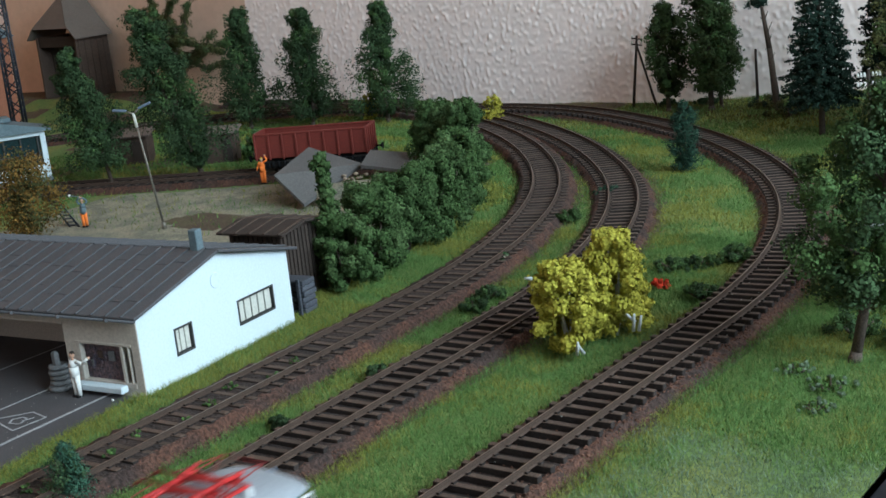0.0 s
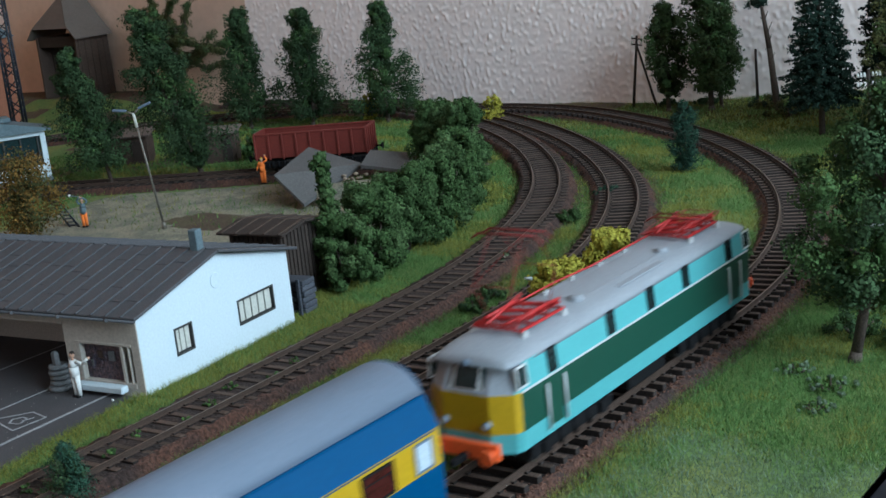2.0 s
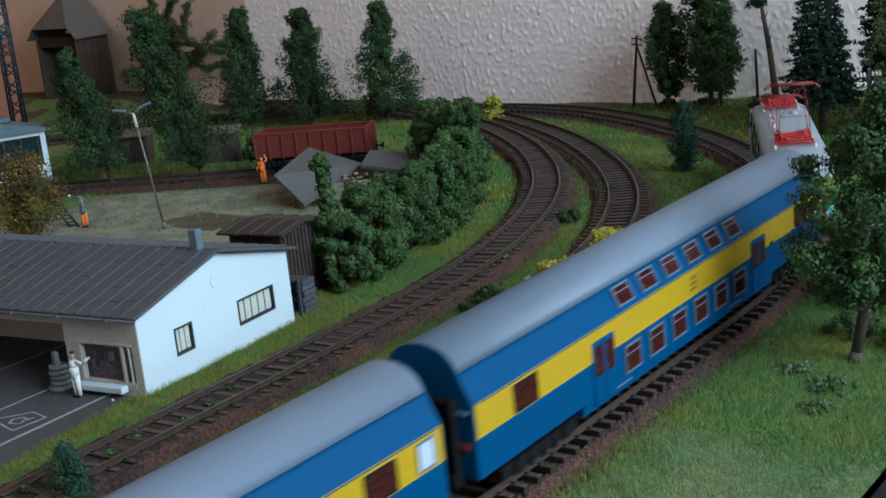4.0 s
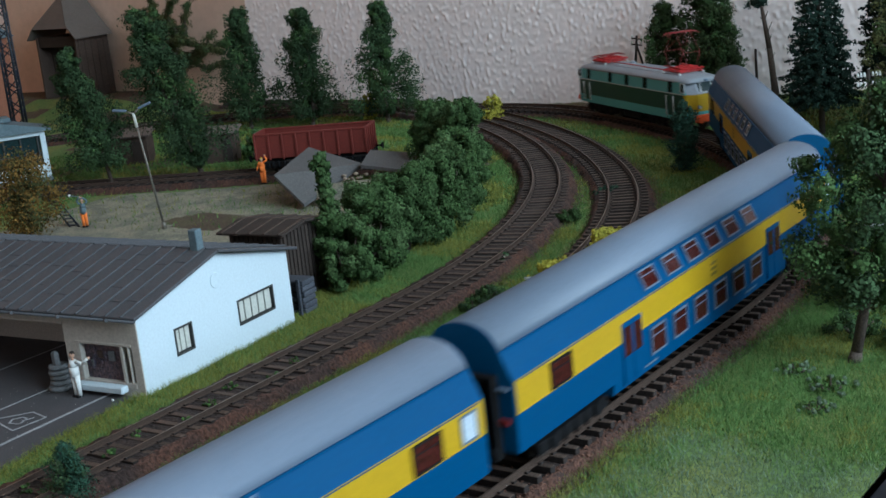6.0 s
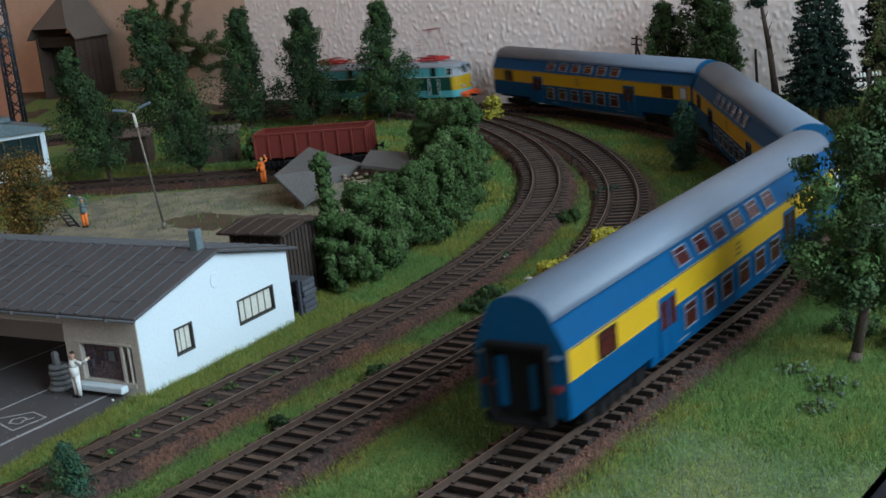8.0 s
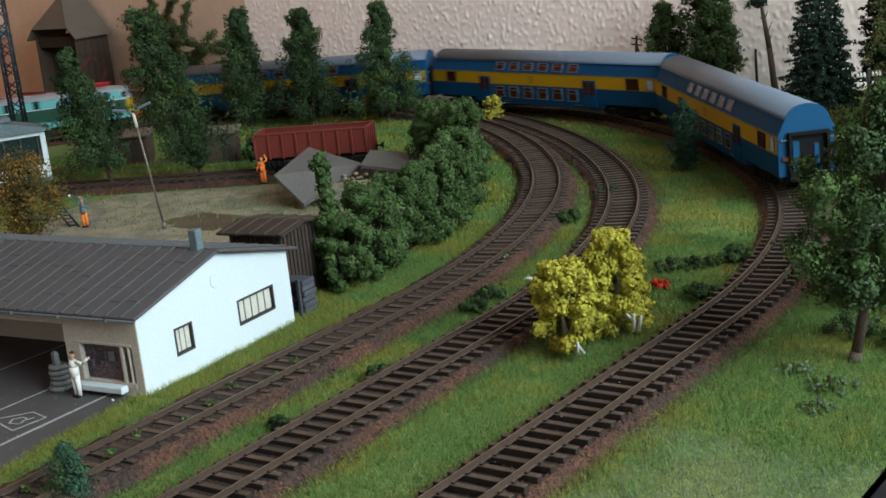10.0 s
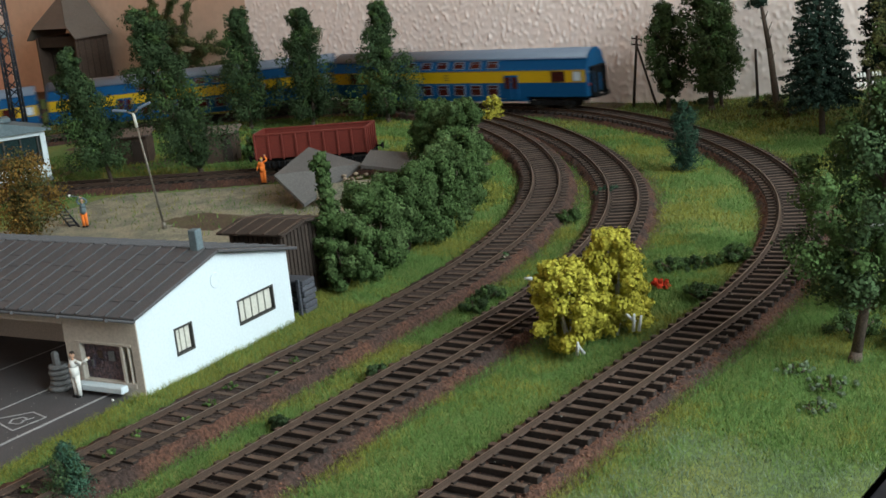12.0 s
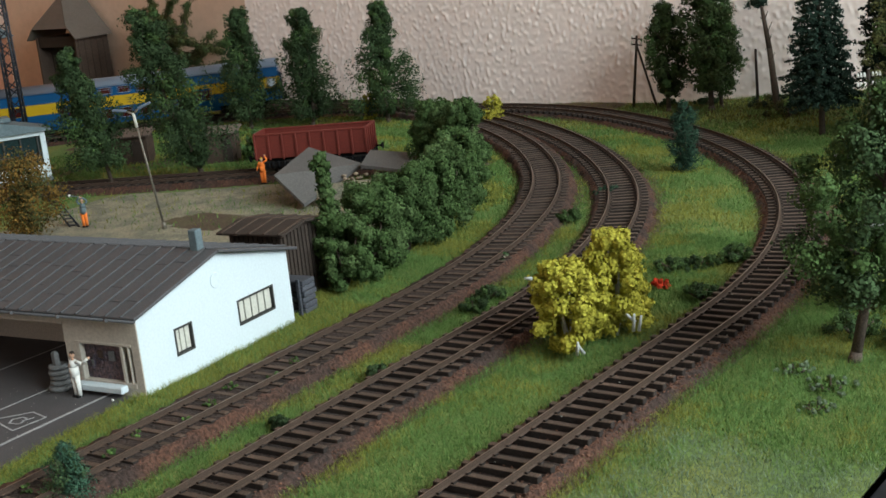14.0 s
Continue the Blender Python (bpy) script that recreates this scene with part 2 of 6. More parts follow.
slab("layout_fascia", (EDGE_X + 0.0005, -1.1, -0.14), (EDGE_X + 0.012, WALL_Y - 0.001, -0.009), M_FASCIA, "black front board along the edge of the layout", "board")
slab("layout_base", (-1.65, -1.1, -0.06), (EDGE_X, WALL_Y - 0.001, -0.03), M_FASCIA, "dark wooden base board under the landscape", "board")
slab("floor", (-2.0, -2.0, -1.12), (1.18, WALL_Y + 0.1, -1.0), M_FLOOR, "dark carpet of the room below the layout", "floor")
slab("ceiling", (-2.0, -2.0, 1.5), (1.18, WALL_Y + 0.1, 1.6), M_ROOMPAINT, "plain pale room ceiling", "ceiling")
# Out of view: terracotta chosen to bounce warm light onto the back wall.
slab("wall_west", (-1.76, -1.9, -1.0), (-1.66, WALL_Y, 1.5), M_WARMBOUNCE, "unseen terracotta wall added to throw warm light on the back wall", "wall")


def wall_with_opening(name, along_x, at, lo, hi, open_lo, open_hi, label):
    """A wall with a window opening; at is its place across, lo and hi its ends, the opening in (along, z)."""
    bm = bmesh.new()
    for a0, a1, z0, z1 in ((lo, open_lo[0], -1.0, 1.5), (open_hi[0], hi, -1.0, 1.5), (open_lo[0], open_hi[0], -1.0, open_lo[1]), (open_lo[0], open_hi[0], open_hi[1], 1.5)):
        if along_x:
            box(bm, (a0, at - 0.1, z0), (a1, at, z1))
        else:
            box(bm, (at, a0, z0), (at + 0.1, a1, z1))
    ob = part(name, (bm, M_ROOMPAINT), None)
    return tagged(ob, label, "wall", kind="structure")


wall_with_opening("wall_east", False, 1.08, -2.0, WALL_Y, (-0.25, 0.28), (0.95, 1.3), "beige room wall with a window opening")
# Unseen wall; its opening is only there for the added fill lamp.
wall_with_opening("wall_south", True, -1.9, -2.0, 1.08, (-1.1, 0.3), (0.3, 1.42), "unseen beige room wall behind the viewer, opening added for the fill lamp")


def build_back_wall():
    """Wallpaper with its coarse raised grain, built as relief where it is seen; warm light at the far end painted in
    tan.
    """
    xs, zs = np.arange(-1.45, -0.099, 0.0013), np.arange(-0.03, 0.1701, 0.0014)

    def grain(x, z):
        a = noise.noise(Vector((x * 330 + z * 90, z * 210 - x * 60, 1.0))) + 0.45 * noise.noise(Vector((x * 620, z * 480, 4.0)))
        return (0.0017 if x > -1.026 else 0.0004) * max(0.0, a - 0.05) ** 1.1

    verts = [(x, WALL_Y - 0.0006 - grain(x, z), z) for z in zs for x in xs]
    w = len(xs)
    faces = [(j * w + i, j * w + i + 1, (j + 1) * w + i + 1, (j + 1) * w + i) for j in range(len(zs) - 1) for i in range(w - 1)]
    n = len(verts)
    bm = bmesh.new()
    box(bm, (-2.0, WALL_Y, -1.0), (1.08, WALL_Y + 0.1, 1.5))
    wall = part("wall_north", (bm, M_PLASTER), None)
    tagged(wall, "white wall with coarse woodchip wallpaper behind the layout", "wall", kind="structure")
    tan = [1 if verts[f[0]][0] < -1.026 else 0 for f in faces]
    part("wallpaper_relief", mesh_of("wallpaper_relief", verts, faces, [M_PLASTER, M_WARMLITPAPER], tan, smooth=True), wall, "raised woodchip grain of the wallpaper")


build_back_wall()
# ---- the train ----
M_BLUE = material("coach_blue", (0.002, 0.054, 0.150), 0.6, 0.06, 30, 900, 0.05, spec=0.12)
M_ENDBLUE = material("coach_end_blue", (0.003, 0.060, 0.150), 0.55, 0.08, 30, 900, 0.05, spec=0.2)
M_YELLOW = material("coach_yellow", (0.43, 0.27, 0.004), 0.5, 0.06, 30, 900, 0.05)
M_ROOF = material("coach_roof_grey", (0.135, 0.170, 0.228), 0.5, 0.06, 25, 900, 0.05, spec=0.4)
M_BLACK = material("underframe_black", (0.007, 0.007, 0.008), 0.8, 0.3, 80, 1500, 0.2, spec=0.15)
M_PANE = material("dark_train_glass", (0.050, 0.010, 0.009), 0.15, 0.4, 200, 600, 0.0, spec=0.3)
M_FRAME = material("window_frame_grey", (0.12, 0.16, 0.22), 0.45, 0.1, 100, 900, 0.0)
M_WHITEPANE = material("frosted_pane", (0.45, 0.52, 0.60), 0.3, 0.1, 100, 900, 0.0)
M_CYAN = material("loco_turquoise", (0.105, 0.37, 0.39), 0.42, 0.05, 30, 900, 0.05)
M_GREEN = material("loco_dark_green", (0.010, 0.058, 0.038), 0.4, 0.06, 30, 900, 0.05)
M_LOCOROOF = material("loco_roof_grey", (0.25, 0.27, 0.30), 0.5, 0.08, 40, 900, 0.1)
M_RED = material("pantograph_red", (0.40, 0.02, 0.02), 0.5, 0.1, 100, 900, 0.0)
M_RED_DULL = material("dull_red_rod", (0.20, 0.022, 0.02), 0.5, 0.15, 100, 900, 0.0)
M_DIMRED = material("dull_red_lamp", (0.16, 0.015, 0.015), 0.5, 0.1, 100, 900, 0.0)
M_LETTER = material("faded_lettering", (0.17, 0.12, 0.02), 0.5, 0.1, 100, 900, 0.0)
M_ORANGE = material("buffer_beam_orange", (0.85, 0.13, 0.03), 0.5, 0.1, 100, 900, 0.0)
M_INSUL = material("insulator_white", (0.52, 0.53, 0.54), 0.4, 0.1, 100, 900, 0.0)
M_CABGLASS = material("cab_glass", (0.013, 0.028, 0.030), 0.12, 0.2, 100, 600, 0.0, spec=0.4)
M_STEEL = material("wheel_steel", (0.10, 0.095, 0.09), 0.45, 0.2, 100, 900, 0.1, metal=0.7)

COACH_PITCH, COACH_L = 0.3005, 0.2855


def bm_prism(outline, y0, y1, mats, mi=0, bevel=0.0):
    bm = bmesh.new()
    prism(bm, outline, y0, y1, mi)
    if bevel:
        bmesh.ops.bevel(bm, geom=bm.edges[:], offset=bevel, segments=2, affect="EDGES")
    return (bm, mats)


def mirrored(pts):
    return pts + [(-x, z) for x, z in reversed(pts)]


ARCH = [(0.0125, 0.0435), (0.0116, 0.0459), (0.0098, 0.0482), (0.0072, 0.0500), (0.0040, 0.0511), (0.0012, 0.0515)]


def window_mesh(name, w, h, pane, bars=1, depth=0.0004, frame_mat=None):
    """The meshes of a framed window in the y-z plane that faces +x: frame, pane and glazing bar."""
    t = 0.0006
    bm = bmesh.new()
    rings = []
    for x, k in ((-0.0002, 0), (depth, 0), (depth, t), (-0.0002, t)):
        a, b = w / 2 - k, h / 2 - k
        rings.append([bm.verts.new(v) for v in ((x, -a, -b), (x, a, -b), (x, a, b), (x, -a, b))])
    for i in range(4):
        r, q = rings[i], rings[(i + 1) % 4]
        for j in range(4):
            bm.faces.new((r[j], r[(j + 1) % 4], q[(j + 1) % 4], q[j]))
    bmesh.ops.recalc_face_normals(bm, faces=bm.faces[:])
    out = []
    for nm, mesh, mat in ((name, bm, frame_mat or M_FRAME), ("pane", box(bmesh.new(), (-0.0006, -w / 2 + t, -h / 2 + t), (0.0001, w / 2 - t, h / 2 - t)), pane),
                          ("glazing_bar", box(bmesh.new(), (0.0001, -w / 2 + t, h * 0.17 - 0.00016), (depth * 0.8, w / 2 - t, h * 0.17 + 0.00016)), frame_mat or M_FRAME)):
        me = bpy.data.meshes.new(nm)
        mesh.to_mesh(me)
        mesh.free()
        me.materials.append(mat)
        out.append(me)
    return out if bars else out[:2]


def window(parent, meshes, label, at):
    win = part("window", meshes[0], parent, label, at)
    for me in meshes[1:]:
        part(me.name.split(".")[0], me, win)
    return win


def wheelset_mesh(r):
    bm = bmesh.new()
    rod(bm, (-0.0105, 0, 0), (0.0105, 0, 0), 0.001, sides=6)
    for s in (-1, 1):
        rod(bm, (s * 0.0072, 0, 0), (s * 0.0100, 0, 0), r, sides=20)
        rod(bm, (s * 0.0066, 0, 0), (s * 0.0072, 0, 0), r + 0.0008, sides=20)
    me = bpy.data.meshes.new("wheelset")
    bm.to_mesh(me)
    bm.free()
    me.materials.append(M_STEEL)
    return me


WHEELS = {}


def bogie(parent, y, base, r, length):
    bm = bmesh.new()
    for s in (-1, 1):
        box(bm, (s * 0.0128 - 0.0012, -length / 2, 0.0035), (s * 0.0128 + 0.0012, length / 2, 0.0075), 0.0004)
        for a in (-base / 2, base / 2):
            box(bm, (s * 0.0145 - 0.0008, a - 0.0022, 0.0035), (s * 0.0145 + 0.0008, a + 0.0022, 0.0078), 0.0003)
        for a in (-base / 4, 0, base / 4):
            rod(bm, (s * 0.0142, a, 0.003), (s * 0.0142, a, 0.008), 0.0009, sides=8)
    box(bm, (-0.0116, -0.004, 0.004), (0.0116, 0.004, 0.0095), 0.0004)
    bg = part("bogie", (bm, M_BLACK), parent, "", pose(0, y, 0))
    if r not in WHEELS:
        WHEELS[r] = wheelset_mesh(r)
    for a in (-base / 2, base / 2):
        part("wheelset", WHEELS[r], bg, "", pose(0, a, r))
    return bg


def coach_side_windows(parent, side, W_END, W_WHITE, W_UP, W_LOW, W_DOOR):
    turn = pose(0, 0, 0) if side > 0 else pose(0, 0, 0, 0, 0, 180)
    x = side * 0.01735
    for y in (-0.1155, 0.1145):
        window(parent, W_END, "dark opening end window", pose(x, y, 0.0288) @ turn)
    window(parent, W_WHITE, "pale frosted window", pose(x, 0.1345 * side, 0.0290) @ turn)
    lean = math.degrees(math.atan2(0.0045, 0.0095))
    for i in range(6):
        y = -0.0465 + 0.0186 * i
        xu, zu = side * 0.01495, 0.0395
        window(parent, W_UP, "upper deck window", pose(xu, y, zu, 0, -lean * side, 0) @ turn)
        window(parent, W_LOW, "lower deck window", pose(x, y, 0.0173) @ turn)
    for y in (-0.0665, 0.0665):
        part("door", W_DOOR, parent, "blue folding door with dark panes", pose(x, y, 0.0196) @ turn)


def door_mesh():
    bm = bmesh.new()
    box(bm, (-0.0006, -0.0074, -0.0108), (0.0003, -0.0002, 0.0108), 0.0002, 0)
    box(bm, (-0.0006, 0.0002, -0.0108), (0.0003, 0.0074, 0.0108), 0.0002, 0)
    for s in (-1, 1):
        box(bm, (0.0003, s * 0.0038 - 0.0026, -0.001), (0.0005, s * 0.0038 + 0.0026, 0.0092), 0, 1)
    me = bpy.data.meshes.new("door")
    bm.to_mesh(me)
    bm.free()
    for m in (M_BLUE, M_PANE):
        me.materials.append(m)
    return me


def build_coach():
    top = thing("double_deck_coach", "blue double-deck model coach with a yellow band and grey roof", "railway coach", group="coaches of the train")
    half = COACH_L / 2
    shell = [(0.017, 0.0114), (0.017, 0.0346), (0.0125, 0.0435)]
    part("body", bm_prism(mirrored(shell), -half, half, [M_BLUE]), top, "gloss blue body")
    roof = part("roof", bm_prism(mirrored([(0.0128, 0.04345), *ARCH[1:]]), -half + 0.0002, half - 0.0002, [M_ROOF]), top, "light grey arched roof")
    for f in roof.data.polygons:
        f.use_smooth = len(f.vertices) == 4 and f.normal.z > 0.15
    part("skirt", bm_prism(mirrored([(0.0166, 0.0074), (0.01695, 0.0115)]), -0.0815, 0.0815, [M_BLUE]), top, "low blue middle section between the bogies")
    for y0 in (-half, half):
        bm = bmesh.new()
        s = -1 if y0 < 0 else 1
        outline = mirrored([(0.0168, 0.0116), (0.0168, 0.0344), (0.0124, 0.0434), *ARCH[1:]])
        prism(bm, outline, y0 - 0.0004 if s < 0 else y0, y0 if s < 0 else y0 + 0.0004)
        part("end_panel", (bm, M_ENDBLUE), top, "dark blue end wall")
    for s in (-1, 1):
        bm = bmesh.new()
        y = s * (half + 0.0006)
        prism(bm, [(-0.0115, 0.0095), (-0.0101, 0.0095), (-0.0101, 0.0345), (0.0101, 0.0345), (0.0101, 0.0095), (0.0115, 0.0095), (0.0115, 0.0362), (-0.0115, 0.0362)],
              min(y, y + s * 0.0032), max(y, y + s * 0.0032))
        gangway = part("gangway", (bm, M_BLACK), top, "black gangway frame")
        # The first piece is a flat black plate that paints the opening's shade.
        for name, x0, x1, z0, z1, deep, mat in (("recess", -0.0100, 0.0100, 0.0115, 0.0344, 0.0003, M_BLACK), ("door_leaf", -0.0088, -0.0052, 0.0140, 0.0312, 0.0009, M_ENDBLUE),
                                                ("door_leaf", 0.0034, 0.0060, 0.0140, 0.0290, 0.0007, M_ENDBLUE), ("footplate", -0.0092, 0.0092, 0.0096, 0.0106, 0.0060, M_BLACK)):
            bm = bmesh.new()
            box(bm, (x0, min(y, y + s * deep), z0), (x1, max(y, y + s * deep), z1))
            part(name, (bm, mat), gangway)
        bm = bmesh.new()
        for e in (-1, 1):
            rod(bm, (e * 0.0100, y, 0.0115), (e * 0.0100, y + s * 0.0040, 0.0115), 0.0008, sides=8)
            rod(bm, (e * 0.0100, y + s * 0.0039, 0.0115), (e * 0.0100, y + s * 0.0050, 0.0115), 0.0022, sides=12)
            part("buffer", (bm, M_BLACK), top)
            bm = bmesh.new()
        for e in (-1, 1):
            box(bm, (e * 0.0125 - 0.0025, min(y, y + s * 0.0012), 0.0205), (e * 0.0125 + 0.0025, max(y, y + s * 0.0012), 0.0225), 0.0002, 0)
            box(bm, (e * 0.0135 - 0.002, min(y, y + s * 0.0012), 0.0315), (e * 0.0135 + 0.002, max(y, y + s * 0.0012), 0.0325), 0.0002, 1)
        part("tail_light", (bm, [M_DIMRED, M_FRAME]), top, "red lamp and grab rail on the end wall")
    for s in (-1, 1):
        bm = bmesh.new()
        box(bm, (s * 0.0170 - 0.0001, -half + 0.0004, 0.0238), (s * 0.0170 + 0.00022, half - 0.0004, 0.0346), 0)
        band = part("yellow_band", (bm, M_YELLOW), top, "yellow band along the side")
        bm = bmesh.new()
        box(bm, (s * 0.0172, -half + 0.002, 0.0342), (s * 0.0175, half - 0.002, 0.03445), 0)
        box(bm, (s * 0.01265, -half + 0.002, 0.0431), (s * 0.01345, half - 0.002, 0.0436), 0)
        part("rain_strip", (bm, M_BLUE), top)
        bm = bmesh.new()
        for k in range(3):
            box(bm, (s * 0.01725 - 0.0001, 0.002, 0.0262 + 0.0021 * k), (s * 0.01725 + 0.0001, 0.0075, 0.0273 + 0.0021 * k), 0)
        part("lettering", (bm, M_LETTER), band, "small dark writing")
        for yy in (-0.06, 0.035):
            bm = bmesh.new()
            box(bm, (s * 0.01685 - 0.0001, yy, 0.0094), (s * 0.01685 + 0.0003, yy + 0.012, 0.0099), 0)
            part("lettering", (bm, M_FRAME), top, "small pale writing near the sill")
    bm = bmesh.new()
    box(bm, (-0.0125, -half + 0.004, 0.0085), (0.0125, half - 0.004, 0.0114), 0.0003)
    part("underframe", (bm, M_BLACK), top)
    w_end = window_mesh("window", 0.0135, 0.0088, M_PANE, 1, frame_mat=M_BLACK)
    w_white = window_mesh("window", 0.0080, 0.0086, M_WHITEPANE, 0)
    w_up = window_mesh("window", 0.0118, 0.0072, M_PANE, 1)
    w_low = window_mesh("window", 0.0118, 0.0098, M_PANE, 1)
    d = door_mesh()
    for s in (-1, 1):
        coach_side_windows(top, s, w_end, w_white, w_up, w_low, d)
    for y in (-0.104, 0.104):
        bogie(top, y, 0.029, 0.0053, 0.046)
    return top


def pantograph(parent, y, raised):
    """A scissor pantograph on four insulators."""
    bm = bmesh.new()
    z0 = 0.0428
    xs = (-0.0094, -0.0086, 0.0086, 0.0094)
    ys = [y + c + e for c in (-0.0125, -0.005, 0.005, 0.0125) for e in (-0.0004, 0.0004)]
    grid = [[bm.verts.new((px, py, z0)) for px in xs] for py in ys]
    for r in range(7):
        for q in range(3):
            if q != 1 or r % 2 == 0:
                bm.faces.new((grid[r][q], grid[r][q + 1], grid[r + 1][q + 1], grid[r + 1][q]))
    lifted = bmesh.ops.extrude_face_region(bm, geom=bm.faces[:])
    bmesh.ops.translate(bm, vec=(0, 0, 0.0008), verts=[v for v in lifted["geom"] if isinstance(v, bmesh.types.BMVert)])
    bmesh.ops.recalc_face_normals(bm, faces=bm.faces[:])
    base = part("pantograph", (bm, M_RED), parent, "red raised pantograph" if raised else "red folded pantograph")
    rise = 0.0285 if raised else 0.0050
    knee = 0.0135 if raised else 0.021

    def bar(name, p, q, r, sides=6, mat=M_RED_DULL):
        bm = bmesh.new()
        rod(bm, p, q, r, sides=sides)
        part(name, (bm, mat), base)

    zt, zk = z0 + rise, z0 + rise * 0.5
    for sy in (-1, 1):
        for sx in (-1, 1):
            bar("lower_arm", (sx * 0.008, y + sy * 0.005, z0 + 0.001), (sx * 0.007, y + sy * knee, zk), 0.00020)
            bar("upper_arm", (sx * 0.007, y + sy * knee, zk), (sx * 0.006, y + sy * 0.003, zt), 0.00015)
        bar("knee_bar", (-0.007, y + sy * knee, zk), (0.007, y + sy * knee, zk), 0.00018)
        bar("diagonal", (-0.007, y + sy * knee, zk), (0.006, y + sy * 0.003, zt), 0.00013, 5)
    for k in range(7):
        a = y - 0.0115 + 0.0038 * k
        bar("lever", (-0.0088, a, z0 + 0.0012), (0.0088, a + (0.004 if k % 2 else -0.003), z0 + 0.0026), 0.0006, 5, M_RED)
    for sx in (-1, 1):
        bar("drive_rod", (sx * 0.0030, y - 0.014, z0 + 0.0018), (sx * 0.0075, y + 0.013, z0 + 0.0034), 0.0006, 6, M_RED)
    for sx in (-1, 1):
        bar("spring", (sx * 0.0060, y - 0.010, z0 + 0.0024), (sx * 0.0060, y + 0.010, z0 + 0.0028), 0.0007, 6, M_RED)
    bm = bmesh.new()
    for sy in (-1, 1):
        w = 0.0105
        rod(bm, (-w, y + sy * 0.003, zt), (w, y + sy * 0.003, zt), 0.0004, sides=6)
        for sx in (-1, 1):
            rod(bm, (sx * w, y + sy * 0.003, zt), (sx * (w + 0.003), y + sy * 0.003, zt - 0.002), 0.00035, sides=6)
    part("collector_bar", (bm, M_RED_DULL), base)
    for sx in (-1, 1):
        for sy in (-1, 1):
            bm = bmesh.new()
            rod(bm, (sx * 0.0098, y + sy * 0.0120, 0.0392), (sx * 0.0098, y + sy * 0.0120, 0.0429), 0.0010, 0.0008, sides=8)
            part("insulator", (bm, M_INSUL), base, "white insulator")


def build_loco():
    top = thing("electric_locomotive", "turquoise and green electric model locomotive with yellow ends and red pantographs", "locomotive")
    h = 0.0915

    def shell(z0, z1, inset0, inset1, x0, x1, mats, name, label):
        """A layer of the body with raked, tapered cab ends."""
        bm = bmesh.new()
        rings = []
        for z, ins, x in ((z0, inset0, x0), (z1, inset1, x1)):
            yh = h - ins
            ring = [(x, -yh + 0.0065), (x * 0.93, -yh + 0.0042), (x * 0.52, -yh), (-x * 0.52, -yh), (-x * 0.93, -yh + 0.0042), (-x, -yh + 0.0065),
                    (-x, yh - 0.0065), (-x * 0.93, yh - 0.0042), (-x * 0.52, yh), (x * 0.52, yh), (x * 0.93, yh - 0.0042), (x, yh - 0.0065)]
            rings.append([bm.verts.new((px, py, z)) for px, py in ring])
        n = 12
        for i in range(n):
            bm.faces.new((rings[0][i], rings[0][(i + 1) % n], rings[1][(i + 1) % n], rings[1][i]))
        bm.faces.new(rings[0][::-1])
        bm.faces.new(rings[1])
        bmesh.ops.recalc_face_normals(bm, faces=bm.faces[:])
        # ends in the second material
        for f in bm.faces:
            c = f.calc_center_median()
            if abs(c.y) > h - 0.0058 and len(mats) > 1 and len(f.verts) == 4:
                f.material_index = 1
        return part(name, (bm, mats), top, label)

    shell(0.0098, 0.0162, 0.0, 0.0, 0.0161, 0.0165, [M_CYAN, M_CYAN], "lower_body", "turquoise sill stripe")
    shell(0.0162, 0.0288, 0.0, 0.0002, 0.0165, 0.0165, [M_GREEN, M_YELLOW], "body", "dark green body sides with yellow ends")
    shell(0.0288, 0.0374, 0.0002, 0.0050, 0.0165, 0.0158, [M_CYAN, M_LOCOROOF], "upper_body", "turquoise window band")
    # roof with rounded, falling ends
    bm = bmesh.new()
    prof = [(0.0161, 0.0368), (0.0156, 0.0381), (0.0142, 0.0395), (0.0118, 0.0407), (0.0075, 0.0417), (0.0, 0.0421)]
    full = prof + [(-x, z) for x, z in reversed(prof[:-1])]
    stations = [(-h + 0.0030, 0.45, 0.86), (-h + 0.006, 0.62, 0.92), (-h + 0.012, 0.84, 0.98), (-h + 0.022, 1, 1), (h - 0.022, 1, 1), (h - 0.012, 0.84, 0.98), (h - 0.006, 0.62, 0.92), (h - 0.0030, 0.45, 0.86)]
    rings = []
    for y, kz, kx in stations:
        rings.append([bm.verts.new((x * kx, y, 0.0368 + (z - 0.0368) * kz)) for x, z in full])
    for a, b in zip(rings, rings[1:]):
        for i in range(len(full) - 1):
            bm.faces.new((a[i], a[i + 1], b[i + 1], b[i]))
        bm.faces.new((a[-1], a[0], b[0], b[-1]))
    bm.faces.new(rings[0][::-1])
    bm.faces.new(rings[-1])
    bmesh.ops.recalc_face_normals(bm, faces=bm.faces[:])
    for f in bm.faces:
        f.smooth = True
    roof = part("roof", (bm, M_LOCOROOF), top, "grey rounded roof")
    bm = bmesh.new()
    box(bm, (-0.0095, -0.03, 0.0405), (0.0075, 0.034, 0.0418), 0.0005)
    box(bm, (0.0090, -0.012, 0.0405), (0.0125, 0.022, 0.0412), 0.0003)
    for y in (-0.032, 0.031):
        rod(bm, (0.006, y, 0.0405), (0.006, y, 0.0435), 0.003, 0.0022, sides=12)
    part("roof_hatch", (bm, M_LOCOROOF), roof)
    bm = bmesh.new()
    pts = [(-0.0085, -0.045, 0.0436), (-0.0085, -0.02, 0.0436), (-0.0065, 0.0, 0.0436), (-0.0065, 0.045, 0.0436)]
    for a, b in zip(pts, pts[1:]):
        rod(bm, a, b, 0.0004, sides=6)
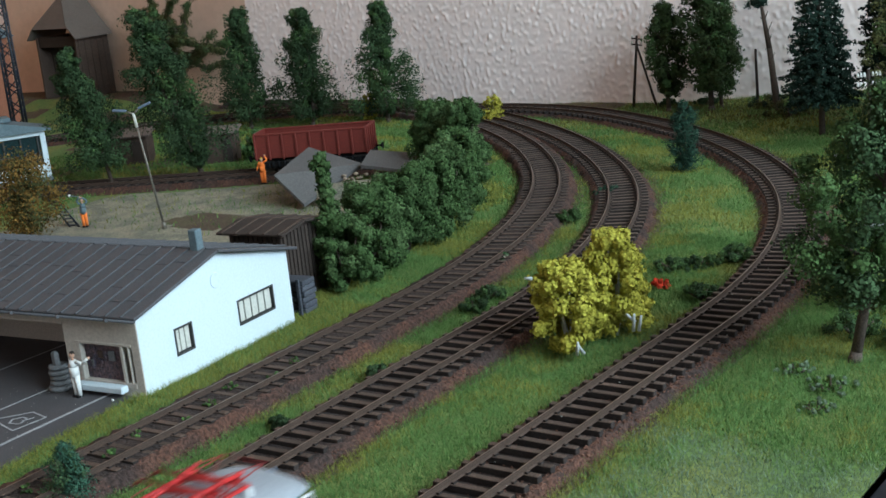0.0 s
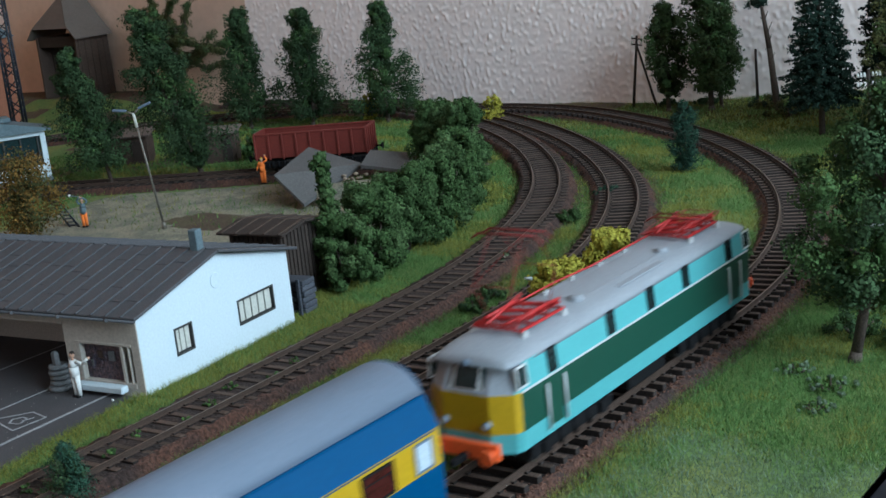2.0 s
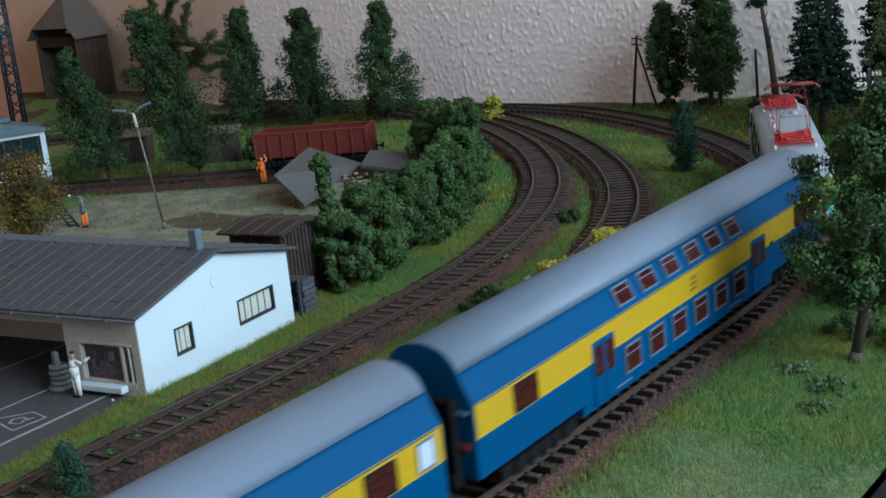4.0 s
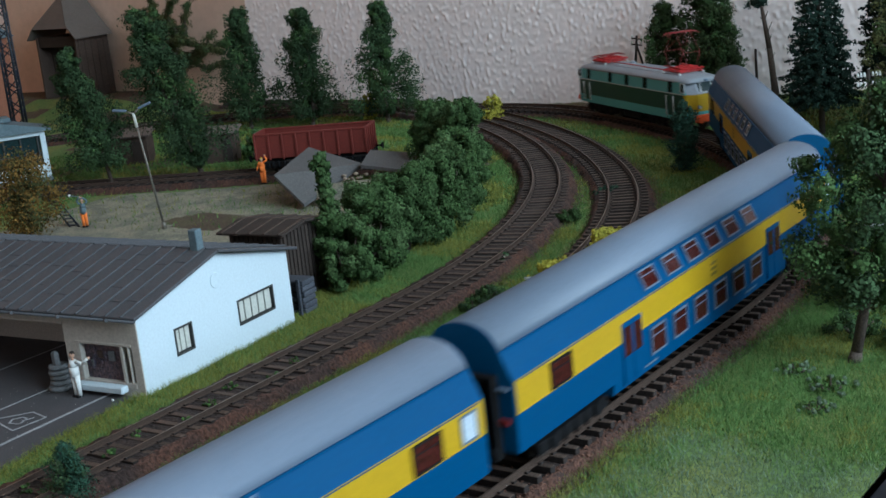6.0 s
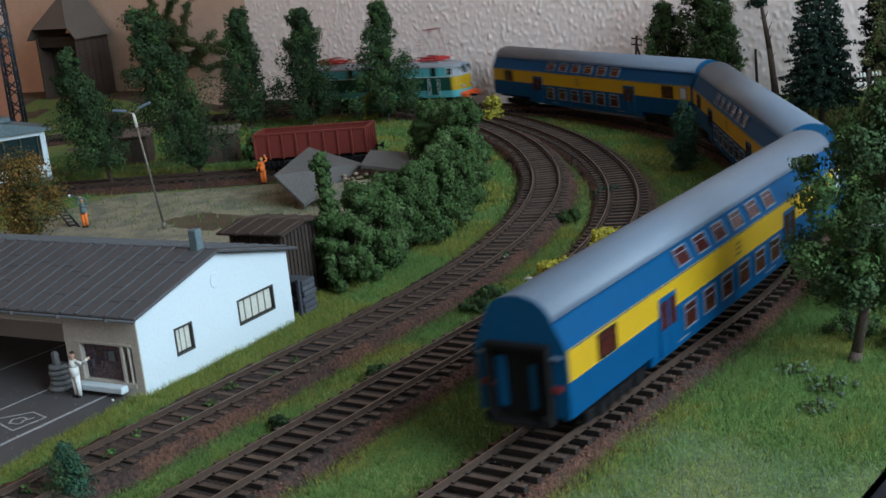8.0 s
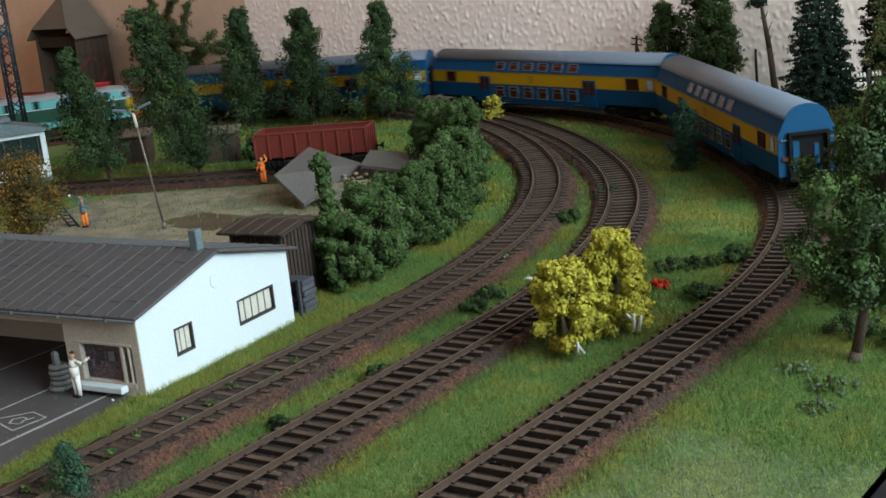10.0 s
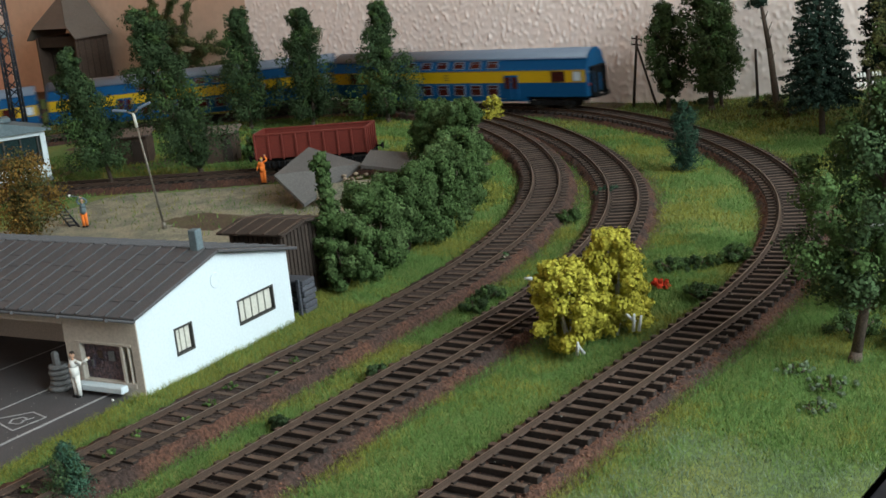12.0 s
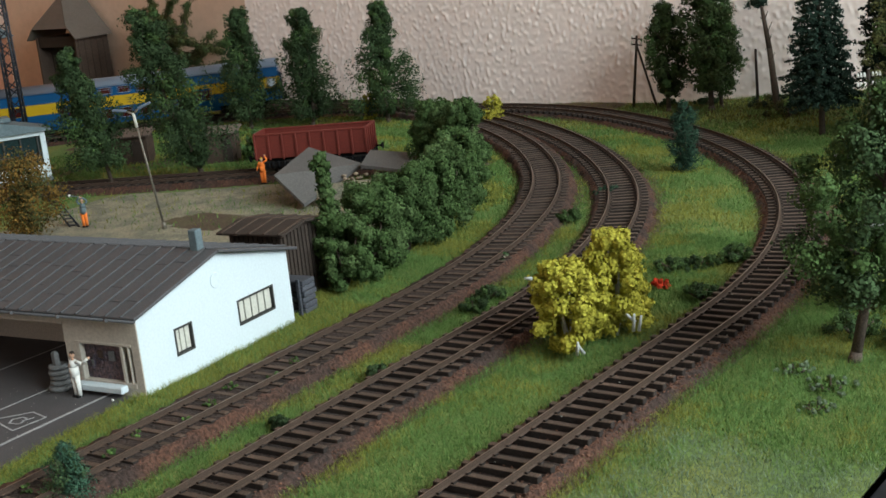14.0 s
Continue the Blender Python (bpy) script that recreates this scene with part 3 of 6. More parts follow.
    part("roof_cable", (bm, M_RED), roof, "red power cable along the roof")
    for y in (-0.03, -0.012, 0.008, 0.027):
        bm = bmesh.new()
        rod(bm, (-0.007, y, 0.0405), (-0.007, y, 0.0434), 0.0006, sides=8)
        part("insulator", (bm, M_INSUL), roof)
    pantograph(top, -0.058, True)
    pantograph(top, 0.060, False)
    # side windows, doors with rails
    w_side = window_mesh("window", 0.0052, 0.0078, M_CABGLASS, 1, frame_mat=M_BLACK)
    w_cab = window_mesh("window", 0.0062, 0.0070, M_CABGLASS, 0, frame_mat=M_INSUL)
    lean = math.degrees(math.atan2(0.0007, 0.0098))
    for s in (-1, 1):
        turn = pose(0, 0, 0) if s > 0 else pose(0, 0, 0, 0, 0, 180)
        for y in (-0.066, -0.028, 0.001, 0.029, 0.067):
            window(top, w_side, "small body window", pose(s * 0.01625, y, 0.0335, 0, -lean * s, 0) @ turn)
        for y in (-0.0835, 0.0835):
            window(top, w_cab, "cab side window", pose(s * 0.0162, y, 0.0335, 0, -lean * s, 0) @ turn)
        for y in (-0.066, 0.070):
            bm = bmesh.new()
            box(bm, (s * 0.01655 - 0.0002, y - 0.0042, 0.0125), (s * 0.01655 + 0.0002, y + 0.0042, 0.0283), 0.0001)
            door = part("door", (bm, M_GREEN), top, "green cab door")
            bm = bmesh.new()
            for e in (-1, 1):
                rod(bm, (s * 0.0174, y + e * 0.0052, 0.012), (s * 0.0174, y + e * 0.0052, 0.027), 0.00045, sides=6)
                for z in (0.0125, 0.0265):
                    rod(bm, (s * 0.0165, y + e * 0.0052, z), (s * 0.0174, y + e * 0.0052, z), 0.0003, sides=5)
            part("handrail", (bm, M_INSUL), door, "white grab rails")
        bm = bmesh.new()
        box(bm, (s * 0.0164 - 0.0002, -h + 0.007, 0.0285), (s * 0.0164 + 0.0004, h - 0.007, 0.0291), 0)
        part("trim_strip", (bm, M_INSUL), top, "thin white lining")
    for s in (-1, 1):
        y = s * h
        tilt = math.degrees(math.atan2(0.0048, 0.0098)) * s
        for x in (-0.0088, 0.0, 0.0088):
            bm = bmesh.new()
            box(bm, (-0.0042, -0.0004, -0.0035), (0.0042, 0.0004, 0.0035), 0.0002, 0)
            box(bm, (-0.0047, -0.0002, -0.004), (0.0047, 0.0002, 0.004), 0.0001, 1)
            part("windscreen", (bm, [M_CABGLASS, M_INSUL]), top, "dark cab windscreen", pose(x, y - s * (0.0023 + 0.26 * abs(x)), 0.0333, 0, 0, -31 * s * (x > 0) + 31 * s * (x < 0)) @ pose(0, 0, 0, tilt, 0, 0))
        bm = bmesh.new()
        for x in (-0.0078, 0.0078):
            rod(bm, (x, y - s * 0.001, 0.0195), (x, y + s * 0.0014, 0.0195), 0.0013, sides=14, mi=0)
            rod(bm, (x, y + s * 0.0014, 0.0195), (x, y + s * 0.0018, 0.0195), 0.0009, sides=14, mi=1)
        rod(bm, (0, y - s * 0.004, 0.0380), (0, y - s * 0.0012, 0.0380), 0.0010, sides=14, mi=0)
        part("headlight", (bm, [M_FRAME, M_INSUL]), top, "round headlights")
        bm = bmesh.new()
        box(bm, (-0.0120, min(y, y + s * 0.002), 0.0085), (0.0120, max(y, y + s * 0.002), 0.0140), 0.0004)
        part("buffer_beam", (bm, M_ORANGE), top, "orange red buffer beam")
        bm = bmesh.new()
        for x in (-0.0100, 0.0100):
            rod(bm, (x, y, 0.0112), (x, y + s * 0.005, 0.0112), 0.0011, sides=8)
            rod(bm, (x, y + s * 0.005, 0.0112), (x, y + s * 0.006, 0.0112), 0.0027, sides=14)
        part("buffer", (bm, M_ORANGE), top, "orange round buffers")
        bm = bmesh.new()
        box(bm, (-0.001, min(y, y + s * 0.010), 0.0085), (0.001, max(y, y + s * 0.010), 0.0105), 0.0002)
        part("coupling", (bm, M_BLACK), top)
    bm = bmesh.new()
    box(bm, (-0.0130, -0.078, 0.0070), (0.0130, 0.078, 0.0090), 0.0004)
    box(bm, (-0.0140, -0.014, 0.0035), (0.0140, 0.014, 0.0085), 0.0006)
    part("underframe", (bm, M_BLACK), top)
    for y in (-0.052, 0.052):
        bogie(top, y, 0.036, 0.0068, 0.052)
    return top


loco = build_loco()
coaches = [build_coach()]
for i in range(2):
    coaches.append(copy_thing(coaches[0], pose(0, 0, 0)))

# where the last coach's middle is (s on the outer track), time by time
TAIL = [(0.0, -1.2215), (0.6, -1.1440), (1.2, -1.0665), (1.7, -0.9985), (2.2, -0.9265), (3.0, -0.8075), (4.2, -0.623), (5.3, -0.448), (6.0, -0.333), (6.5, -0.2525), (7.7, -0.057), (8.2, 0.033),
        (9.2, 0.214), (10.3, 0.419), (11.0, 0.558), (11.5, 0.665), (12.0, 0.775), (12.5, 0.875), (13.0, 0.966), (14.0, 1.136)]


def tail_at(t):
    """Smooth through the tail's places (cubic Hermite)."""
    for i in range(len(TAIL) - 1):
        (t0, s0), (t1, s1) = TAIL[i], TAIL[i + 1]
        if t <= t1 or i == len(TAIL) - 2:
            def slope(j):
                a, b = TAIL[max(0, j - 1)], TAIL[min(len(TAIL) - 1, j + 1)]
                return (b[1] - a[1]) / (b[0] - a[0])
            w, u = t1 - t0, (t - t0) / (t1 - t0)
            return (s0 * (1 + 2 * u) * (1 - u) ** 2 + slope(i) * w * u * (1 - u) ** 2 + s1 * u * u * (3 - 2 * u) + slope(i + 1) * w * u * u * (u - 1))


def on_track(mid, reach):
    """A vehicle's pose with its bogies reach before and behind its middle on the outer track."""
    x0, y0, _ = track_at("outer", mid - reach)
    x1, y1, _ = track_at("outer", mid + reach)
    return pose((x0 + x1) / 2, (y0 + y1) / 2, 0, 0, 0, math.degrees(math.atan2(-(x1 - x0), y1 - y0)))


def motions():
    times = [0.25 * i for i in range(57)]
    for i, coach in enumerate(coaches):
        walk(coach, [(t, on_track(tail_at(t) + COACH_PITCH * i, 0.104)) for t in times])
    ahead = COACH_PITCH * 2 + 0.270
    walk(loco, [(t, on_track(tail_at(t) + ahead, 0.052)) for t in times])
# ---- materials of the landscape ----
def leaf(name, base, tone=0.35):
    return material(name, base, 0.85, 0.3, 60, 900, 0.0, random_tone=tone, spec=0.15)


M_LEAF_DARK = leaf("dark_green_foliage", (0.038, 0.066, 0.028), 0.25)
M_LEAF_BLUE = leaf("blue_green_foliage", (0.03, 0.07, 0.045))
M_LEAF_MID = leaf("green_foliage", (0.055, 0.098, 0.032), 0.18)
M_LEAF_LIGHT = leaf("fresh_green_foliage", (0.062, 0.125, 0.05))
M_LEAF_OLIVE = leaf("olive_foliage", (0.070, 0.072, 0.026), 0.25)
M_LEAF_YELLOW = leaf("yellow_foliage", (0.40, 0.37, 0.055), 0.07)
M_LEAF_AUTUMN = leaf("autumn_brown_foliage", (0.17, 0.10, 0.025))
M_LEAF_CONIFER = leaf("conifer_needles", (0.019, 0.036, 0.026), 0.3)
M_FLOWER = leaf("red_flowers", (0.62, 0.05, 0.02), 0.2)
M_FLOWER_W = leaf("white_flowers", (0.55, 0.6, 0.42), 0.2)
M_GRASS = leaf("green_grass", (0.098, 0.178, 0.05), 0.2)
M_LEAF_WALL = leaf("dull_dark_foliage", (0.050, 0.074, 0.026), 0.25)
M_LEAF_SAGE = leaf("sage_green_foliage", (0.075, 0.122, 0.045), 0.2)
M_GRASS_Y = leaf("yellowish_grass", (0.20, 0.21, 0.045), 0.2)
M_GRASS_P = leaf("hoary_pale_grass", (0.15, 0.20, 0.13), 0.25)
M_GRASS_D = leaf("dry_brown_grass", (0.14, 0.13, 0.05), 0.25)
M_BARK = material("model_tree_bark", (0.075, 0.055, 0.042), 0.9, 0.35, 150, 1500, 0.6)
M_BARK_PALE = material("pale_plastic_twig", (0.45, 0.46, 0.45), 0.6, 0.15, 150, 1500, 0.2)
M_TIMBER = material("dark_stained_timber", (0.035, 0.024, 0.019), 0.8, 0.35, 100, 1500, 0.4, random_tone=0.25)
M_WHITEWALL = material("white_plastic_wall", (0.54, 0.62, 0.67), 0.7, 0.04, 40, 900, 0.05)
# The front and bay walls' shade is put into this darker beige.
M_SHADEDWALL = material("grey_beige_wall", (0.46, 0.42, 0.37), 0.8, 0.1, 40, 900, 0.1)
M_ROOFTIN = material("dark_ribbed_roof", (0.066, 0.067, 0.074), 0.6, 0.18, 60, 1200, 0.2, random_tone=0.08)
# Near black that paints the shade inside the shed and the barn.
M_INNER_SHADE = material("dark_interior", (0.025, 0.022, 0.020), 0.8, 0.3, 60, 900, 0.1)
M_WINFRAME = material("dark_window_frame", (0.035, 0.036, 0.035), 0.6, 0.2, 100, 900, 0.1)
M_CURTAIN = material("pale_curtain", (0.50, 0.50, 0.45), 0.9, 0.08, 500, 900, 0.1)
M_GOODS = material("shop_window_goods", (0.11, 0.07, 0.075), 0.6, 0.5, 450, 1200, 0.0, tint=(0.06, 0.05, 0.07))
M_SLATE = material("blue_grey_roof", (0.10, 0.14, 0.16), 0.7, 0.15, 60, 900, 0.1)
M_WAGON = material("wagon_oxide_red", (0.135, 0.020, 0.014), 0.6, 0.15, 60, 900, 0.1)
M_CONCRETE = material("grey_concrete", (0.105, 0.10, 0.098), 0.9, 0.15, 60, 900, 0.3)
M_RUBBLE = material("broken_stone", (0.42, 0.33, 0.24), 0.9, 0.2, 90, 900, 0.3, random_tone=0.35)
M_POST = material("lamp_post_metal", (0.17, 0.155, 0.13), 0.45, 0.2, 80, 900, 0.1, metal=0.4)
M_FIG_WHITE = material("white_painted_figure", (0.66, 0.66, 0.64), 0.8, 0.1, 200, 1200, 0.1)
M_FIG_ORANGE = material("orange_painted_figure", (0.80, 0.19, 0.03), 0.8, 0.1, 200, 1200, 0.1)
M_SKIN = material("beige_paint", (0.48, 0.28, 0.19), 0.8, 0.1, 200, 1200, 0.1)
M_TYRE = material("grey_tyre_rubber", (0.14, 0.145, 0.15), 0.8, 0.15, 150, 1200, 0.2)
M_BARN = material("brown_barn_boards", (0.060, 0.038, 0.028), 0.85, 0.25, 60, 900, 0.2)
M_BARNROOF = material("dull_brown_roof", (0.125, 0.10, 0.085), 0.85, 0.15, 60, 900, 0.2)
M_MAST = material("dark_mast_steel", (0.020, 0.025, 0.035), 0.5, 0.2, 100, 900, 0.1, metal=0.3)
M_BRICK = material("orange_brick_card", (0.30, 0.12, 0.07), 0.85, 0.2, 90, 900, 0.2)
M_CRATE = material("blue_grey_boards", (0.055, 0.06, 0.075), 0.8, 0.25, 100, 900, 0.3, random_tone=0.2)
RNG = np.random.default_rng(7)


def turf(x, y):
    return ground_z(x, y)


def leaves(name, centres, radii, count, size, mats, pick=None, flat=1.0, up=0.0):
    """Many small leaf flakes in clumps: one mesh. pick: the material of each clump."""
    centres, radii = np.asarray(centres, float), np.asarray(radii, float)
    k = len(centres)
    n = k * count
    d = RNG.normal(size=(n, 3))
    d /= np.linalg.norm(d, axis=1)[:, None]
    ph = np.repeat(RNG.uniform(0, 6.28, (k, 3)), count, axis=0)
    lump = np.sin(d[:, 0] * 5.2 + ph[:, 0]) * np.sin(d[:, 1] * 5.2 + ph[:, 1]) + 0.7 * np.sin(d[:, 2] * 5.8 + ph[:, 2])
    rad = np.repeat(radii, count) * (0.45 + 0.6 * RNG.random(n) ** 0.5) * (1 + 0.27 * lump)
    c = np.repeat(centres, count, axis=0) + d * rad[:, None] * np.array([1, 1, flat])
    a = RNG.normal(size=(n, 3)) * 0.55 + d * 0.2
    a[:, 2] += up
    t = np.cross(d + RNG.normal(size=(n, 3)) * 0.4, a)
    t /= np.linalg.norm(t, axis=1)[:, None] + 1e-9
    b = np.cross(d + RNG.normal(size=(n, 3)) * 0.25, t)
    b /= np.linalg.norm(b, axis=1)[:, None] + 1e-9
    sz = (size * (0.6 + 0.8 * RNG.random(n)))[:, None]
    v = np.stack([c - t * sz * 0.5, c + b * sz * 0.45, c + t * sz * 0.6, c - b * sz * 0.45], axis=1).reshape(-1, 3)
    me = bpy.data.meshes.new(name)
    me.vertices.add(n * 4)
    me.vertices.foreach_set("co", v.astype(np.float32).ravel())
    me.loops.add(n * 4)
    me.loops.foreach_set("vertex_index", np.arange(n * 4, dtype=np.int32))
    me.polygons.add(n)
    me.polygons.foreach_set("loop_start", np.arange(0, n * 4, 4, dtype=np.int32))
    for m in mats:
        me.materials.append(m)
    if pick is not None:
        me.polygons.foreach_set("material_index", np.repeat(np.asarray(pick, np.int32), count))
    me.update(calc_edges=True)
    return me


def limbs(bm, base, top, r, n, reach, mi=0, seed=0):
    """A tapered, slightly bent trunk with n limbs."""
    rr = random.Random(seed)
    base, top = Vector(base), Vector(top)
    mid = (base + top) / 2 + Vector((rr.uniform(-1, 1), rr.uniform(-1, 1), 0)) * (top - base).length * 0.03
    rod(bm, base, base + (mid - base) * 0.12, r * 1.5, r, 8, mi)
    rod(bm, base + (mid - base) * 0.1, mid, r, r * 0.75, 8, mi)
    rod(bm, mid, top, r * 0.75, r * 0.25, 7, mi)
    for i in range(n):
        f = 0.3 + 0.65 * i / max(1, n - 1)
        p = base.lerp(mid, f * 2) if f < 0.5 else mid.lerp(top, f * 2 - 1)
        a = i * 2.4 + rr.uniform(-0.4, 0.4)
        q = p + Vector((math.cos(a), math.sin(a), rr.uniform(0.3, 0.9))) * reach * rr.uniform(0.6, 1.0) * (1.15 - 0.6 * f)
        rod(bm, p, q, r * 0.35, r * 0.12, 5, mi)


def poplar(x, y, height, width, label, seed, mats=None, flake=0.0015, count=230, low=0.10, z=None, taper=0.97, clumps=130, group="slender trees", lean=None):
    """A slender tree: a ragged column of clumps, narrow at the top."""
    rr = random.Random(seed)
    z = turf(x, y) if z is None else z
    lx, ly = lean or (0.0, 0.0)
    top = thing("slender_tree", label, "tree", pose(x, y, z, 0, 0, 0 if lean else rr.uniform(0, 360)), group=group)
    bm = bmesh.new()
    limbs(bm, (0, 0, -0.002), (lx + rr.uniform(-0.003, 0.003), ly, height * 0.95), height * 0.016, 12, width * 0.7, seed=seed)
    part("trunk", (bm, M_BARK), top, "thin brown trunk")
    cs, rs, pk = [], [], []
    for i in range(clumps):
        f = low + (1 - low) * ((i + 0.5) / clumps)
        prof = (min(1.0, (f - low) / 0.16 + 0.35)) * (1 - taper * max(0, f - 0.2) ** 1.1)
        a = i * 2.39996 + rr.uniform(-0.5, 0.5)
        prof *= 0.95 + 1.25 * noise.noise(Vector((f * 9, seed * 2.3 + math.sin(a) * 1.1, math.cos(a) * 1.1)))
        d = width * prof * rr.uniform(0.25, 0.85)
        cs.append((math.cos(a) * d + lx * f, math.sin(a) * d + ly * f, height * f + rr.uniform(-1, 1) * height * 0.012))
        rs.append(width * max(0.12, prof) * rr.uniform(0.15, 0.29) + 0.0017)
        pk.append(rr.choice([0, 0, 0, 0, 1]))
    part("crown", leaves("crown", cs, rs, count, flake, mats or [M_LEAF_DARK, M_LEAF_MID], pk), top, "dense small-leaved crown")
    return top


def shrub(name, x, y, radius, height, label, seed, mats, clumps=40, count=70, size=0.0017, category="shrub", group="", z=None, stem=None, lobe=0.34):
    """A bush of rounded clumps over a few stems."""
    rr = random.Random(seed)
    z = turf(x, y) if z is None else z
    top = thing(name, label, category, pose(x, y, z), group=group)
    bm = bmesh.new()
    for k in range(5):
        a = k * 1.3 + seed
        rod(bm, (0, 0, -0.001), (math.cos(a) * radius * 0.5, math.sin(a) * radius * 0.5, height * 0.7), radius * 0.05 + 0.0002, 0.0003, 6)
    part("stem", (bm, stem or M_BARK), top)
    cs, rs, pk = [], [], []
    for i in range(clumps):
        a, f = i * 2.39996 + rr.uniform(-0.3, 0.3), (i + 0.5) / clumps
        zz = height * (0.10 + 0.82 * rr.random())
        prof = math.sqrt(max(0.06, 1 - (zz / height * 1.02 - 0.32) ** 2 / 0.5))
        d = radius * prof * rr.uniform(0.35, 0.9)
        cs.append((math.cos(a) * d, math.sin(a) * d, zz))
        rs.append(min(radius, height * 0.6) * lobe * rr.uniform(0.7, 1.1))
        pk.append(rr.choice(range(len(mats))))
    part("crown", leaves("crown", cs, rs, count, size, mats, pk), top)
    return top


# ---- the white service station ----
HOUSE = pose(-0.4084, 0.3294, -0.0063, 0, 0, 6.3)


def frame_window(parent, x, y0, y1, z0, z1, curtains):
    """A window set in the gable wall (outside at x), with frame, panes and curtain strips."""
    bm = bmesh.new()
    t = 0.0009
    for lo, hi in (((x - 0.0012, y0, z0), (x + 0.0004, y0 + t, z1)), ((x - 0.0012, y1 - t, z0), (x + 0.0004, y1, z1)),
                   ((x - 0.0012, y0 + t, z0), (x + 0.0004, y1 - t, z0 + t)), ((x - 0.0012, y0 + t, z1 - t), (x + 0.0004, y1 - t, z1))):
        box(bm, lo, hi, 0.0001)
    win = part("window", (bm, M_WINFRAME), parent, "dark framed window with pale curtains")
    bm = bmesh.new()
    box(bm, (x - 0.0022, y0, z0), (x - 0.0016, y1, z1), 0)
    part("pane", (bm, M_WINFRAME), win)
    n = curtains
    for i in range(n):
        bm = bmesh.new()
        a = y0 + t + (y1 - y0 - 2 * t) * (i + 0.06) / n
        b = y0 + t + (y1 - y0 - 2 * t) * (i + 0.90) / n
        box(bm, (x - 0.0015, a, z0 + 0.0012), (x - 0.0008, b, z1 - 0.0012), 0.0002)
        part("curtain", (bm, M_CURTAIN), win, "pale pleated curtain")


def build_station():
    top = thing("service_station", "white service station with a dark ribbed gable roof and open bay", "building", HOUSE)
    depth, eave, ridge, left = 0.1026, 0.0345, 0.0470, -0.26
    # gable wall with two window openings, built from pieces between the openings
    wins = [(0.0207, 0.0322, 0.0104, 0.0225), (0.0630, 0.0893, 0.0102, 0.0220)]
    bm = bmesh.new()
    t = 0.0025
    ys = [0, wins[0][0], wins[0][1], wins[1][0], wins[1][1], depth]
    for i in range(5):
        a, b = ys[i], ys[i + 1]
        if i in (1, 3):
            w = wins[0] if i == 1 else wins[1]
            box(bm, (-t, a, -0.002), (0, b, w[2]))
            box(bm, (-t, a, w[3]), (0, b, eave))
        else:
            box(bm, (-t, a, -0.002), (0, b, eave))
    # the triangle over the eaves
    f = [bm.verts.new(v) for v in ((0, 0, eave), (0, depth, eave), (0, depth / 2, ridge), (-t, 0, eave), (-t, depth, eave), (-t, depth / 2, ridge))]
    for idx in ((0, 1, 2), (5, 4, 3), (0, 2, 5, 3), (2, 1, 4, 5)):
        bm.faces.new([f[i] for i in idx])
    bmesh.ops.remove_doubles(bm, verts=bm.verts[:], dist=1e-6)
    part("gable_wall", (bm, M_WHITEWALL), top, "bright white gable wall")
    for w, n in zip(wins, (3, 5)):
        frame_window(top, 0.0, *w, n)
    # faint round mark in the gable
    bm = bmesh.new()
    bmesh.ops.create_cone(bm, cap_ends=True, segments=20, radius1=0.0035, radius2=0.0033, depth=0.0003, matrix=pose(0.0002, 0.051, 0.035, 0, 90, 0))
    part("round_plaque", (bm, M_WHITEWALL), top)
    # front wall with the shop window
    bm = bmesh.new()
    w0, w1, z0, z1 = -0.0350, -0.0042, 0.0035, 0.0225
    for lo, hi in (((-0.0412, -0.0005, -0.002), (w0, 0.002, eave)), ((w1, -0.0005, -0.002), (-0.0001, 0.002, eave)),
                   ((w0, -0.0005, -0.002), (w1, 0.002, z0)), ((w0, -0.0005, z1), (w1, 0.002, eave))):
        box(bm, lo, hi)
    box(bm, (-0.043, 0.002, -0.002), (-0.0395, depth - 0.003, eave), 0)
    box(bm, (left, -0.0005, 0.0290), (-0.0413, 0.003, eave - 0.0002), 0.0002)
    part("front_wall", (bm, M_SHADEDWALL), top, "beige front wall with its shade painted in")
    bm = bmesh.new()
    box(bm, (w0, 0.0021, z0), (w1, 0.0028, z1), 0, 0)
    rr = random.Random(5)
    win = part("shop_window", (bm, M_GOODS), top, "shop window with a dim colourful display")
    for i in range(14):
        bm = bmesh.new()
        gx = -0.0325 + 0.0205 * rr.random()
        gz = 0.006 + 0.0105 * rr.random()
        box(bm, (gx, 0.0013, gz), (gx + rr.uniform(0.0015, 0.004), 0.0021, gz + rr.uniform(0.0015, 0.0045)), 0.0002)
        part("display_item", (bm, rr.choice([M_GOODS, M_GOODS, M_BARN, M_GOODS, M_TYRE])), win)
    bm = bmesh.new()
    for lo, hi in (((w0, -0.0008, z0), (w0 + 0.0022, 0.002, z1)), ((-0.0108, -0.0008, z0), (-0.0092, 0.002, z1)), ((-0.0066, -0.0008, z0), (-0.0056, 0.0014, z1)),
                   ((w0 + 0.0022, -0.0008, z1 - 0.0012), (w1, 0.002, z1)), ((w0 + 0.0022, -0.0008, z0), (w1, 0.002, z0 + 0.0022))):
        box(bm, lo, hi, 0.0002)
    part("frame", (bm, M_SHADEDWALL), win, "grey shop window frame")
    bm = bmesh.new()
    box(bm, (-0.0345, -0.0052, 0.0022), (-0.0085, -0.001, 0.0052), 0.0005)
    part("bench_ledge", (bm, M_WHITEWALL), top, "long white ledge under the shop window")
    # bay: back and side walls, jamb, soffit
    bm = bmesh.new()
    box(bm, (left, depth - 0.003, -0.002), (-0.0431, depth, eave), 0)
    box(bm, (left, 0.050, -0.002), (-0.0432, 0.052, 0.016), 0)
